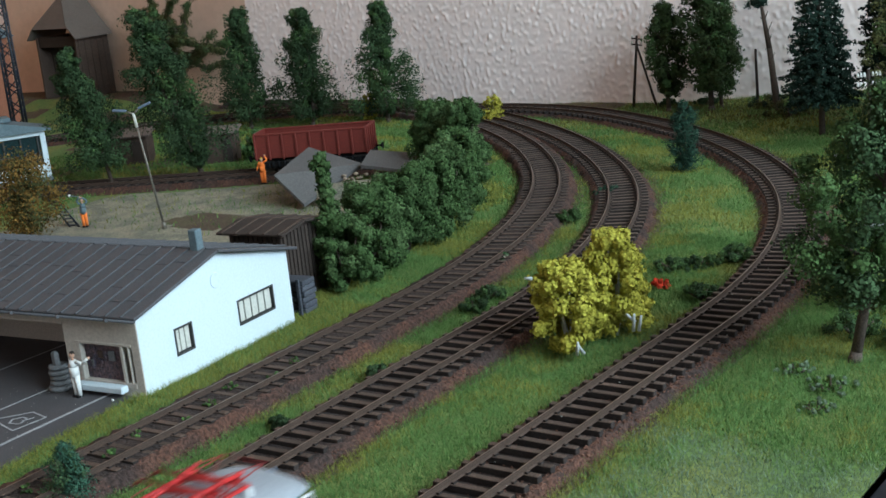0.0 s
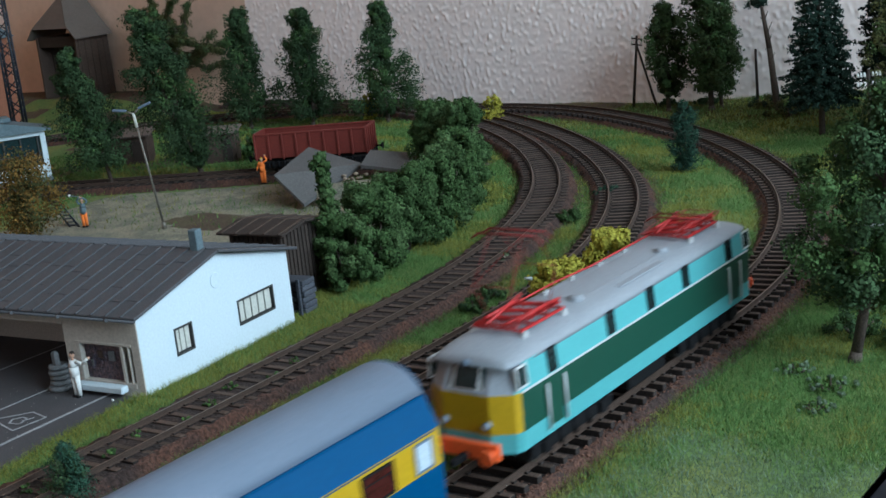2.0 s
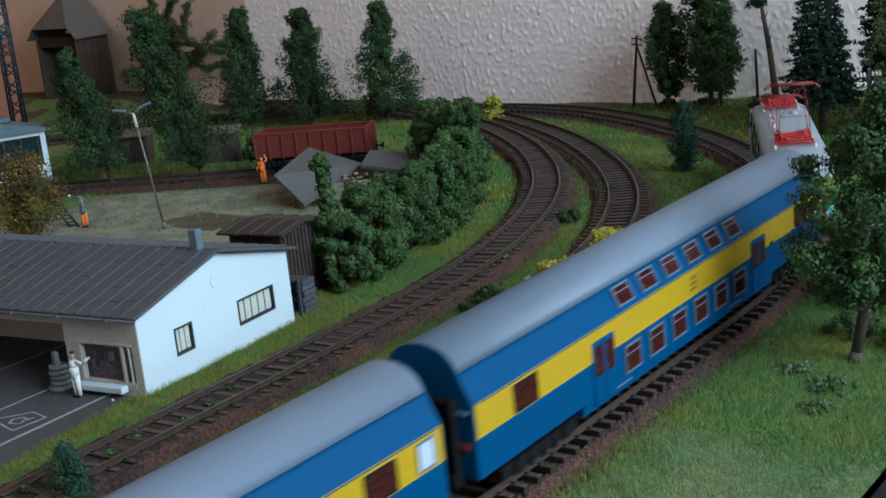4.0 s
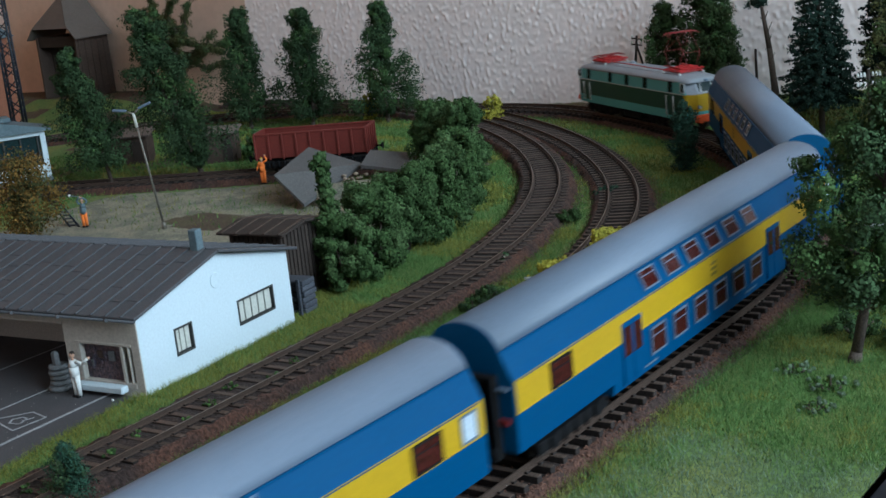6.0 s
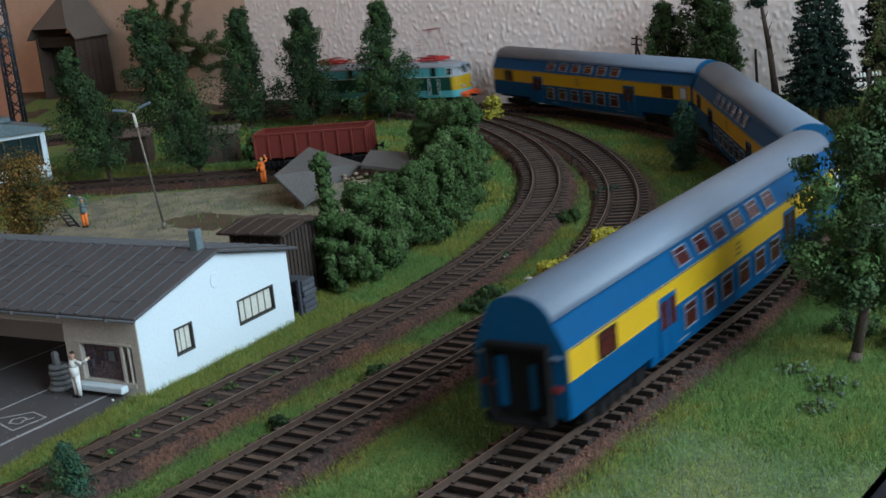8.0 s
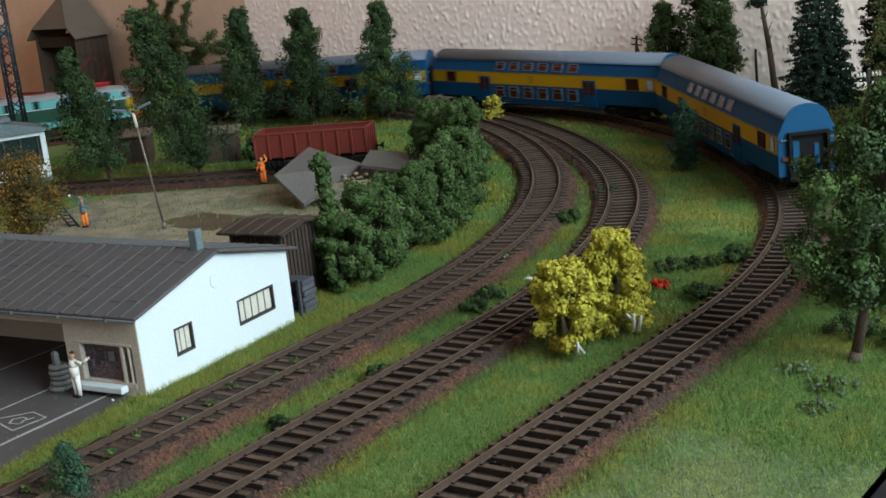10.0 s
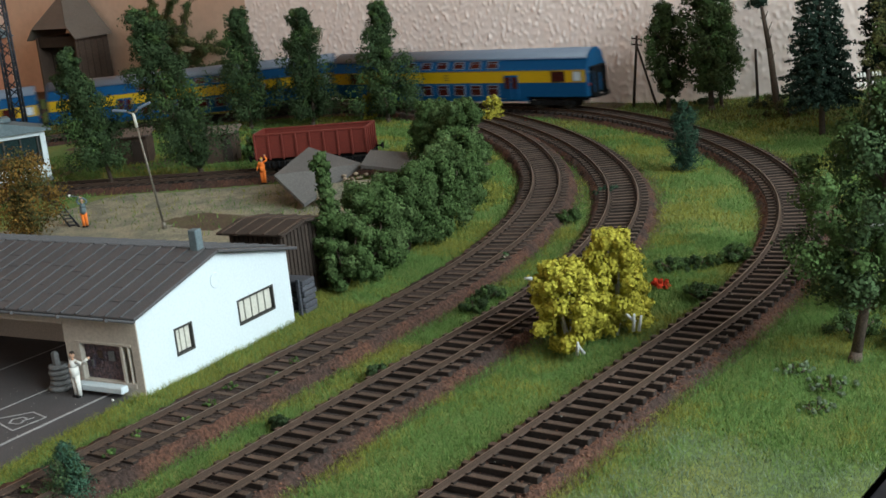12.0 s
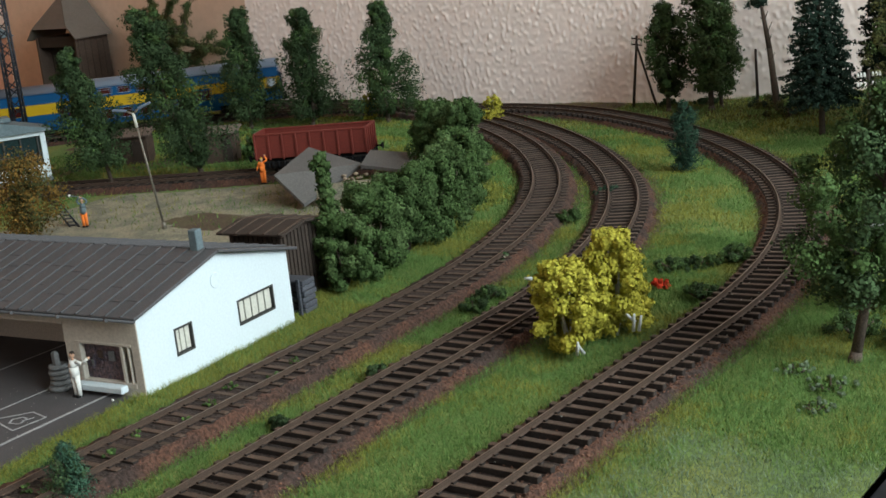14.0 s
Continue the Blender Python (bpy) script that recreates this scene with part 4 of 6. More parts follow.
    part("bay_wall", (bm, M_SHADEDWALL), top, "beige bay walls with their shade painted in")
    bm = bmesh.new()
    for k in range(5):
        box(bm, (-0.0436 - 0.0003, 0.003 + 0.0035 * k, -0.002), (-0.0431, 0.0058 + 0.0035 * k, eave - 0.002), 0.0002)
    part("folding_door", (bm, M_TIMBER), top, "folded brown bay door")
    bm = bmesh.new()
    box(bm, (left, 0.0008, eave - 0.0016), (-0.0005, depth - 0.001, eave - 0.0006), 0)
    part("soffit", (bm, M_SHADEDWALL), top)
    # roof: two slabs with raised seams
    over = 0.0042
    slope = math.atan2(ridge - eave, depth / 2)
    run = (depth / 2 + over) / math.cos(slope)
    for s in (-1, 1):
        m = Matrix.Translation((0, depth / 2, ridge + 0.0004)) @ pose(0, 0, 0, math.degrees(-slope) * s)
        bm = bmesh.new()
        lo, hi = sorted((0.0, s * run))
        box(bm, (left, lo, 0), (0.0038, hi, 0.0014), 0.0003, 0, m)
        roof = part("roof_slope", (bm, M_ROOFTIN), top, "dark grey ribbed roof slope")
        bm = bmesh.new()
        box(bm, (-0.0005, lo, 0.0014), (0.0005, hi, 0.0021), 0.0002)
        rib = bpy.data.meshes.new("roof_rib")
        bm.to_mesh(rib)
        bm.free()
        rib.materials.append(M_ROOFTIN)
        for k in range(31):
            part("roof_rib", rib, roof, "", m @ pose(-0.0035 - 0.0082 * k, 0, 0))
        rr = random.Random(4 + s)
        for k in range(30):
            for q in range(2):
                bm = bmesh.new()
                a = s * run * (0.12 + 0.46 * q + 0.36 * rr.random())
                x0 = -0.0035 - 0.0082 * (k + 1)
                box(bm, (x0 + 0.0005, a - 0.0002, 0.0013), (x0 + 0.0077, a + 0.0002, 0.00165), 0, 0, m)
                part("roof_lap", (bm, M_ROOFTIN), roof)
    bm = bmesh.new()
    rod(bm, (left, -over - 0.0005, eave - 0.0006), (0.0040, -over - 0.0005, eave - 0.0006), 0.0006, sides=8)
    for k in range(9):
        rod(bm, (-0.01 - 0.027 * k, -over - 0.0016, eave - 0.0004), (-0.0112 - 0.027 * k, -over - 0.0010, eave - 0.0004), 0.0008, sides=8)
    part("gutter", (bm, M_ROOFTIN), top, "dark gutter with clips")
    bm = bmesh.new()
    box(bm, (-0.0100, depth / 2 - 0.0022, ridge - 0.003), (-0.0055, depth / 2 + 0.0022, ridge + 0.0105), 0.0004)
    part("chimney", (bm, M_SLATE), top, "blue grey square chimney")
    return top


build_station()


def build_forecourt():
    bm = bmesh.new()
    m = HOUSE
    z = 0.0
    vs = [bm.verts.new(m @ Vector(v)) for v in ((-0.30, 0.0985, z), (-0.0415, 0.0985, z), (-0.0415, -0.0006, z), (-0.003, -0.0006, z), (-0.0095, -0.030, z), (-0.0055, -0.075, z), (0.0, -0.16, z), (-0.30, -0.16, z))]
    f = bm.faces.new(vs)
    r = bmesh.ops.extrude_face_region(bm, geom=[f])
    for v in r["geom"]:
        if isinstance(v, bmesh.types.BMVert):
            v.co.z -= 0.006
    bmesh.ops.recalc_face_normals(bm, faces=bm.faces[:])
    for v in bm.verts:
        v.co.z += 0.0002
    ob = part("pavement", (bm, M_ASPHALT), None)
    tagged(ob, "dark asphalt forecourt with white parking lines", "forecourt", kind="structure")
    z = 0.0

    def line(a, b, w, label="painted white line"):
        bm = bmesh.new()
        a, b = Vector((*a, -0.0059)), Vector((*b, -0.0059))
        d = (b - a).normalized()
        q = Vector((-d.y, d.x, 0)) * w / 2
        lo = [bm.verts.new(p) for p in (a - q, b - q, b + q, a + q)]
        hi = [bm.verts.new(v.co + Vector((0, 0, 0.00012))) for v in lo]
        bm.faces.new(hi)
        for i in range(4):
            bm.faces.new((lo[i], lo[(i + 1) % 4], hi[(i + 1) % 4], hi[i]))
        bmesh.ops.recalc_face_normals(bm, faces=bm.faces[:])
        part("road_marking", (bm, M_PAINTLINE), ob, label)

    line((-0.4239, 0.2600), (-0.4275, 0.3290), 0.0016)
    line((-0.4587, 0.2700), (-0.4597, 0.3200), 0.0009)
    line((-0.5050, 0.2900), (-0.5060, 0.3700), 0.0009)
    c = [(-0.4330, 0.2815), (-0.4318, 0.2965), (-0.4425, 0.2985), (-0.4520, 0.2860)]
    for a, b in zip(c, c[1:] + c[:1]):
        line(a, b, 0.0008, "painted outline of a parking bay sign")
    s = [(-0.4365, 0.2875), (-0.4385, 0.2925), (-0.4415, 0.2930), (-0.4440, 0.2895), (-0.4415, 0.2862), (-0.4380, 0.2868)]
    for a, b in zip(s, s[1:] + s[:1]):
        line(a, b, 0.0008, "painted symbol")
    line((-0.4365, 0.2945), (-0.4385, 0.2900), 0.0008, "painted symbol")


build_forecourt()


def doll(name, at, label, body, legs, pose_arms, hat=None, prop=None, scale=1.0):
    """A little painted figure as one plain mesh."""
    bm = bmesh.new()
    h = 0.0200 * scale
    for s in (-1, 1):
        rod(bm, (s * 0.0011, 0, 0), (s * 0.0010, 0, h * 0.47), 0.0009, 0.0013, 7, 1)
        box(bm, (s * 0.0011 - 0.0008, -0.0018, -0.0001), (s * 0.0011 + 0.0008, 0.0009, 0.0008), 0.0002, 2)
    rod(bm, (0, 0, h * 0.44), (0, 0, h * 0.66), 0.0020, 0.0021, 9, 0)
    rod(bm, (0, 0, h * 0.66), (0, 0, h * 0.80), 0.0022, 0.0014, 9, 0)
    rod(bm, (0, 0, h * 0.79), (0, 0, h * 0.85), 0.0006, 0.0006, 6, 3)
    blob(bm, (0, 0, h * 0.91), 0.0013, 1, (1, 1, 1.2), 0.05, 1, 3)
    blob(bm, (0, 0.0002, h * 0.945), 0.00132, 2, (1, 1, 0.75), 0.05, 1, 4)
    for a, b, c in pose_arms:
        rod(bm, a, b, 0.0008, 0.0007, 6, 0)
        rod(bm, b, c, 0.0007, 0.0006, 6, 0)
        blob(bm, c, 0.0007, 3, (1, 1, 1), 0.1, 1, 3)
    if prop:
        rod(bm, prop[0], prop[1], 0.0003, 0.0003, 5, 4)
        d = Vector(prop[1])
        box(bm, d - Vector((0.0006, 0.0014, 0.0006)), d + Vector((0.0006, 0.0014, 0.0006)), 0.0001, 5)
    ob = part(name, (bm, [body, legs, M_BLACK, M_SKIN, hat or M_TIMBER, M_FIG_WHITE]), None, at=at)
    return tagged(ob, label, "figurine")


doll("figurine", pose(-0.4391, 0.3190, -0.0061, 0, 0, 0), "white painted figurine reaching towards the shop window", M_FIG_WHITE, M_FIG_WHITE,
     [((0.0018, 0, 0.0155), (0.0045, 0.001, 0.0145), (0.0072, 0.0025, 0.0168)), ((-0.0018, 0, 0.0155), (0.0, 0.002, 0.0130), (0.003, 0.003, 0.0140))])
doll("figurine", pose(-0.6826, 0.689, -0.0060, 0, 0, 20), "orange painted figurine with a raised arm beside the siding", M_FIG_ORANGE, M_FIG_ORANGE,
     [((0.0018, 0, 0.0160), (0.0042, 0, 0.0175), (0.0030, 0, 0.0210)), ((-0.0018, 0, 0.0160), (-0.0034, 0, 0.0130), (-0.0044, 0, 0.0100))], hat=M_YELLOW)
doll("figurine", pose(-0.7165, 0.5500, -0.0060, 0, 0, 40), "figurine in orange trousers swinging a hammer", M_SLATE, M_FIG_ORANGE,
     [((0.0018, 0, 0.0155), (0.0035, 0, 0.0175), (0.0000, 0, 0.0200)), ((-0.0018, 0, 0.0155), (-0.0034, 0, 0.0180), (-0.0010, 0, 0.0205))],
     hat=M_SLATE, prop=((0.0, 0, 0.0202), (-0.0075, 0, 0.0222)))


def build_tyres():
    top = thing("tyre_stack", "stack of grey tyres with an upright grey slab", "tyre stack", pose(-0.4545, 0.3225, -0.0061))
    for k, (r, w) in enumerate(((0.0042, 0.0013), (0.0036, 0.0012), (0.0034, 0.0012), (0.0034, 0.0012), (0.0032, 0.0012))):
        bm = bmesh.new()
        n, q = 18, 8
        ring = [[bm.verts.new(((r + w * math.cos(b)) * math.cos(a), (r + w * math.cos(b)) * math.sin(a), w * 0.95 * math.sin(b))) for b in (2 * math.pi * j / q for j in range(q))] for a in (2 * math.pi * i / n for i in range(n))]
        for i in range(n):
            for j in range(q):
                f = bm.faces.new((ring[i][j], ring[(i + 1) % n][j], ring[(i + 1) % n][(j + 1) % q], ring[i][(j + 1) % q]))
                f.smooth = True
        part("tyre", (bm, M_TYRE), top, "grey tyre", pose(0.0002 * (k % 2), 0.0003 * (k % 3), 0.0012 + 0.00225 * k))
    bm = bmesh.new()
    box(bm, (-0.0019, -0.0012, 0.0), (0.0019, 0.0012, 0.0168), 0.0009)
    part("slab", (bm, M_TYRE), top, "upright grey slab", pose(0, 0, 0, 0, -3, 0))


build_tyres()
bm = bmesh.new()
blob(bm, (0, 0, 0.0006), 0.0007, 2, (1.2, 0.8, 0.8), 0.4, 1)
tagged(part("pebble", (bm, M_FIG_WHITE), None, at=pose(-0.4195, 0.3205, -0.0062)), "tiny white pebble on the asphalt", "pebble")


# ---- sheds, crates, lamp, ramp ----
def build_shed():
    """Slatted lean-to behind the station."""
    m = pose(-0.4400, 0.4510, -0.0062, 0, 0, 6.3)
    top = thing("slatted_shed", "dark brown slatted wooden shed with a shallow gable roof", "shed", m)
    w, d, h = 0.034, 0.030, 0.0360
    # Block behind the slats, the shade of the gaps put into its colour.
    bm = bmesh.new()
    box(bm, (-w, 0.0014, 0), (-0.0014, d - 0.0014, h - 0.002))
    part("body", (bm, M_INNER_SHADE), top)
    bm = bmesh.new()
    box(bm, (-0.0011, -0.0008, 0), (0.0011, 0.0008, h), 0.0002)
    slat = bpy.data.meshes.new("slat")
    bm.to_mesh(slat)
    bm.free()
    slat.materials.append(M_TIMBER)
    for k in range(10):
        part("slat", slat, top, "", pose(0, 0.0015 + 0.0030 * k, 0, 0, 0, 90))
    for k in range(11):
        part("slat", slat, top, "", pose(-0.0015 - 0.0029 * k, 0, 0))
    for s in (-1, 1):
        bm = bmesh.new()
        a = math.degrees(math.atan2(0.0022, d / 2))
        mm = Matrix.Translation((0, d / 2, h + 0.0024)) @ pose(0, 0, 0, -a * s)
        lo, hi = sorted((0, s * (d / 2 + 0.005)))
        box(bm, (-w - 0.003, lo, 0), (0.004, hi, 0.0012), 0.0002, 0, mm)
        roof = part("roof_slope", (bm, M_TIMBER), top, "dark brown roof")
        for k in range(5):
            bm = bmesh.new()
            box(bm, (-w + 0.0088 * k, lo, 0.0012), (-w + 0.0088 * k + 0.0008, hi, 0.0018), 0, 0, mm)
            part("roof_batten", (bm, M_BARN), roof)
    bm = bmesh.new()
    fz = [bm.verts.new(v) for v in ((0.0004, 0, h), (0.0004, d, h), (0.0004, d / 2, h + 0.002))]
    bm.faces.new(fz)
    r = bmesh.ops.extrude_face_region(bm, geom=bm.faces[:])
    for v in r["geom"]:
        if isinstance(v, bmesh.types.BMVert):
            v.co.x -= 0.0012
    part("gable", (bm, M_TIMBER), top)


build_shed()


def build_crates():
    top = thing("board_stack", "stack of blue grey boards beside the white gable", "crate", pose(-0.4200, 0.4400, -0.0062, 0, 0, 8))
    for k in range(6):
        bm = bmesh.new()
        box(bm, (-0.020, 0.0, 0.0004 + 0.0028 * k), (0.0, 0.0105, 0.0028 + 0.0028 * k), 0.0003)
        part("board", (bm, M_CRATE), top, "", pose(0.0004 * (k % 2), -0.0003 * (k % 3), 0))
    for x in (-0.002, -0.0185):
        bm = bmesh.new()
        box(bm, (x - 0.001, -0.0018, 0), (x + 0.001, -0.0006, 0.018), 0.0002)
        part("post", (bm, M_CRATE), top)


build_crates()


def build_lamp():
    top = thing("street_lamp", "tall twin-headed street lamp with a lit pale neck", "street lamp", pose(-0.6497, 0.5601, -0.0065, 0, -6.5, 35))
    bm = bmesh.new()
    rod(bm, (0, 0, 0), (0, 0, 0.005), 0.0016, 0.0012, 10)
    rod(bm, (0, 0, 0.004), (0, 0, 0.0765), 0.0008, 0.0006, 10)
    part("pole", (bm, M_POST), top, "grey metal pole")
    bm = bmesh.new()
    rod(bm, (0, 0, 0.068), (0, 0, 0.0775), 0.0010, 0.0009, 10)
    part("collar", (bm, M_CURTAIN), top, "pale collar")
    for s in (-1, 1):
        bm = bmesh.new()
        rod(bm, (0, 0, 0.0768), (s * 0.004, 0, 0.0792), 0.0006, 0.0005, 8)
        arm = part("arm", (bm, M_POST), top)
        bm = bmesh.new()
        box(bm, (-0.0045, -0.0012, -0.0008), (0.0045, 0.0012, 0.0008), 0.0005)
        part("lamp_head", (bm, M_FRAME), arm, "grey lamp head", pose(s * 0.0082, 0, 0.0806, 0, -14 * s, 0))


build_lamp()


def build_wagon():
    a, b = Vector((-0.7060, 0.7048)), Vector((-0.6160, 0.7483))
    mid = (a + b) / 2
    ang = math.degrees(math.atan2(-(b - a).x, (b - a).y))
    top = thing("open_wagon", "oxide red open goods wagon with ribbed sides on the siding", "goods wagon", pose(mid.x, mid.y, 0.0, 0, 0, ang))
    L, w, z0, z1 = 0.086, 0.0275, 0.0105, 0.0285
    bm = bmesh.new()
    box(bm, (-w / 2, -L / 2, z0), (w / 2, L / 2, z0 + 0.0012), 0.0002)
    part("floor_pan", (bm, M_WAGON), top)
    for s in (-1, 1):
        bm = bmesh.new()
        box(bm, (s * w / 2 - 0.0006, -L / 2, z0), (s * w / 2 + 0.0006, L / 2, z1), 0.0002)
        side = part("side_wall", (bm, M_WAGON), top, "oxide red side")
        bm = bmesh.new()
        box(bm, (s * w / 2 - 0.0010, -L / 2, z1 - 0.0008), (s * w / 2 + 0.0012, L / 2, z1 + 0.0006), 0.0003)
        part("top_rail", (bm, M_WAGON), side)
        for k in range(9):
            bm = bmesh.new()
            y = -L / 2 + 0.0005 + (L - 0.001) * k / 8
            box(bm, (s * (w / 2 + 0.0011) - 0.0007, y - 0.0007, z0 - 0.001), (s * (w / 2 + 0.0011) + 0.0007, y + 0.0007, z1), 0.0002)
            part("rib", (bm, M_WAGON), side)
        bm = bmesh.new()
        box(bm, (-w / 2 + 0.0007, s * L / 2 - 0.0006, z0), (w / 2 - 0.0007, s * L / 2 + 0.0006, z1 + 0.001), 0.0002)
        end = part("end_wall", (bm, M_WAGON), top)
        for k in range(4):
            bm = bmesh.new()
            x = -w / 2 + 0.004 + (w - 0.008) * k / 3
            box(bm, (x - 0.0006, s * (L / 2 + 0.0010) - 0.0006, z0), (x + 0.0006, s * (L / 2 + 0.0010) + 0.0006, z1), 0.0002)
            part("rib", (bm, M_WAGON), end)
        for e in (-1, 1):
            bm = bmesh.new()
            rod(bm, (e * 0.0100, s * L / 2, 0.0105), (e * 0.0100, s * (L / 2 + 0.005), 0.0105), 0.0008, sides=8)
            rod(bm, (e * 0.0100, s * (L / 2 + 0.005), 0.0105), (e * 0.0100, s * (L / 2 + 0.006), 0.0105), 0.0024, sides=12)
            part("buffer", (bm, M_BLACK), top)
    bm = bmesh.new()
    box(bm, (-0.0115, -L / 2, 0.0085), (0.0115, L / 2, 0.0105), 0.0003)
    part("underframe", (bm, M_BLACK), top)
    for y in (-0.026, 0.026):
        bogie(top, y, 0.018, 0.0052, 0.028)


build_wagon()


def build_ramp():
    """Tilted concrete bunker slabs with rubble under them."""
    top = thing("loading_bunker", "grey concrete bunker of tilted slabs with broken stone in it", "bunker", pose(-0.590, 0.655, -0.0063, 0, 0, 20))
    def slabp(verts, thick):
        bm = bmesh.new()
        f = bm.faces.new([bm.verts.new(v) for v in verts])
        r = bmesh.ops.extrude_face_region(bm, geom=[f])
        for v in r["geom"]:
            if isinstance(v, bmesh.types.BMVert):
                v.co.z -= thick
        bmesh.ops.recalc_face_normals(bm, faces=bm.faces[:])
        part("slab", (bm, M_CONCRETE), top, "tilted grey slab")
    slabp([(-0.030, -0.018, 0.022), (-0.006, -0.030, 0.004), (0.016, 0.030, 0.018), (-0.036, 0.062, 0.026)], 0.0022)
    slabp([(0.020, 0.014, 0.020), (0.062, 0.004, 0.016), (0.060, 0.040, 0.021), (0.016, 0.048, 0.024)], 0.0022)
    rr = random.Random(9)
    bm = bmesh.new()
    for k in range(260):
        x, y = rr.uniform(-0.012, 0.060), rr.uniform(-0.022, 0.016)
        hgt = max(0.001, 0.016 - 0.25 * abs(y - 0.01) - 0.12 * abs(x - 0.02))
        blob(bm, (x, y, hgt * rr.uniform(0.3, 1.0)), rr.uniform(0.0009, 0.0019), k, (1, 0.8, 0.7), 0.4, 1)
    tagged(part("rubble", (bm, M_RUBBLE), top, "pale broken stone heap"), kind="stuff")
    bm = bmesh.new()
    blob(bm, (0.022, -0.002, 0.0), 0.03, 3, (1.2, 0.75, 0.42), 0.3, 3)
    part("heap_core", (bm, M_SAND), top)


build_ramp()


# ---- buildings at the back left ----
def build_signal_box():
    m = pose(-0.8376, 0.6200, -0.0065, 0, 0, 62)
    top = thing("signal_box", "white timber signal box with a blue grey roof on dark posts", "signal box", m)
    w, d, z0, z1 = 0.120, 0.030, 0.0165, 0.0520
    bm = bmesh.new()
    for lo, hi in (((-w, 0, z0), (0, d, z0 + 0.0095)), ((-w, 0, z1 - 0.0035), (0, d, z1)), ((-0.004, 0, z0 + 0.0095), (0, d, z1 - 0.0035)), ((-w, 0.002, z0 + 0.0095), (-0.1096, d, z1 - 0.0035))):
        box(bm, lo, hi, 0.0003)
    part("cabin", (bm, M_WHITEWALL), top, "white cabin walls")
    bm = bmesh.new()
    box(bm, (-0.1095, 0.003, z0 + 0.0096), (-0.0042, 0.005, z1 - 0.0036), 0)
    win = part("window", (bm, M_CABGLASS), top, "dark strip window")
    for k in range(9):
        bm = bmesh.new()
        x = -0.006 - 0.0125 * k
        box(bm, (x - 0.0005, 0.0012, z0 + 0.0096), (x + 0.0005, 0.0029, z1 - 0.0036), 0)
        part("mullion", (bm, M_WINFRAME), win)
    bm = bmesh.new()
    box(bm, (-0.1095, 0.0012, z0 + 0.0180), (-0.0042, 0.0027, z0 + 0.0188), 0)
    part("transom", (bm, M_WINFRAME), win)
    bm = bmesh.new()
    prism(bm, [(0.004, z1), (0.0045, z1 + 0.0012), (-0.03, z1 + 0.0095), (-w, z1 + 0.0095), (-w, z1)], -0.004, d + 0.004)
    part("roof", (bm, M_SLATE), top, "blue grey hipped roof")
    bm = bmesh.new()
    box(bm, (-w, 0.006, z1 + 0.009), (-0.022, d - 0.006, z1 + 0.0125), 0.0006)
    part("roof_cap", (bm, M_SLATE), top)
    bm = bmesh.new()
    box(bm, (-w, -0.0006, z0 - 0.003), (0.0006, d, z0 - 0.0001), 0.0003)
    part("sill_beam", (bm, M_SLATE), top)
    for x in (-0.004, -0.04, -0.08, -0.115):
        for y in (0.004, d - 0.004):
            bm = bmesh.new()
            rod(bm, (x, y, 0), (x, y, z0), 0.0016, sides=8)
            part("post", (bm, M_MAST), top)
    bm = bmesh.new()
    box(bm, (-0.11, 0.008, 0), (-0.03, d - 0.006, z0 - 0.003), 0.0005)
    part("base", (bm, M_BARN), top)


build_signal_box()


def build_stair():
    top = thing("steel_stair", "black steel stair leaning beside the signal box", "stair", pose(-0.7256, 0.5480, -0.0065, 0, 0, 30))
    for s in (-1, 1):
        bm = bmesh.new()
        rod(bm, (s * 0.003, 0, 0), (s * 0.003 - 0.014, 0, 0.0235), 0.0007, sides=6)
        part("stringer", (bm, M_MAST), top)
    for k in range(9):
        bm = bmesh.new()
        box(bm, (-0.0028, -0.0012, 0), (0.0028, 0.0012, 0.0005), 0)
        part("tread", (bm, M_MAST), top, "", pose(-0.0014 * (k + 0.5), 0, 0.0024 * (k + 0.6)))


build_stair()


def build_mast():
    """Lattice mast of braced steel angles."""
    top = thing("lattice_mast", "tall dark steel lattice mast behind the signal box", "mast", pose(-1.0060, 0.7200, -0.0065, 0, 0, 40))
    hh, w = 0.19, 0.0055
    for sx in (-1, 1):
        for sy in (-1, 1):
            bm = bmesh.new()
            rod(bm, (sx * w, sy * w, 0), (sx * w * 0.8, sy * w * 0.8, hh), 0.0012, 0.0010, 6)
            part("leg", (bm, M_MAST), top)
    for k in range(22):
        z0, z1 = hh * k / 22, hh * (k + 1) / 22
        s = 1 if k % 2 else -1
        for face in range(4):
            bm = bmesh.new()
            a = Vector((-w * s * 0.9, -w * 0.9, z0))
            b = Vector((w * s * 0.9, -w * 0.9, z1))
            rot = Matrix.Rotation(face * math.pi / 2, 3, "Z")
            rod(bm, rot @ a, rot @ b, 0.0006, sides=5)
            part("brace", (bm, M_MAST), top)


build_mast()


def build_brick_house():
    top = thing("brick_building", "orange brick model building partly in view at the back", "building", pose(-1.1350, 0.7600, -0.0065, 0, 0, 20))
    bm = bmesh.new()
    box(bm, (-0.10, 0, 0), (0.0, 0.08, 0.105), 0.0005)
    part("wall", (bm, M_BRICK), top)
    bm = bmesh.new()
    prism(bm, [(0.006, 0.105), (-0.05, 0.14), (-0.106, 0.105)], -0.005, 0.085)
    part("roof", (bm, M_SLATE), top)


build_brick_house()


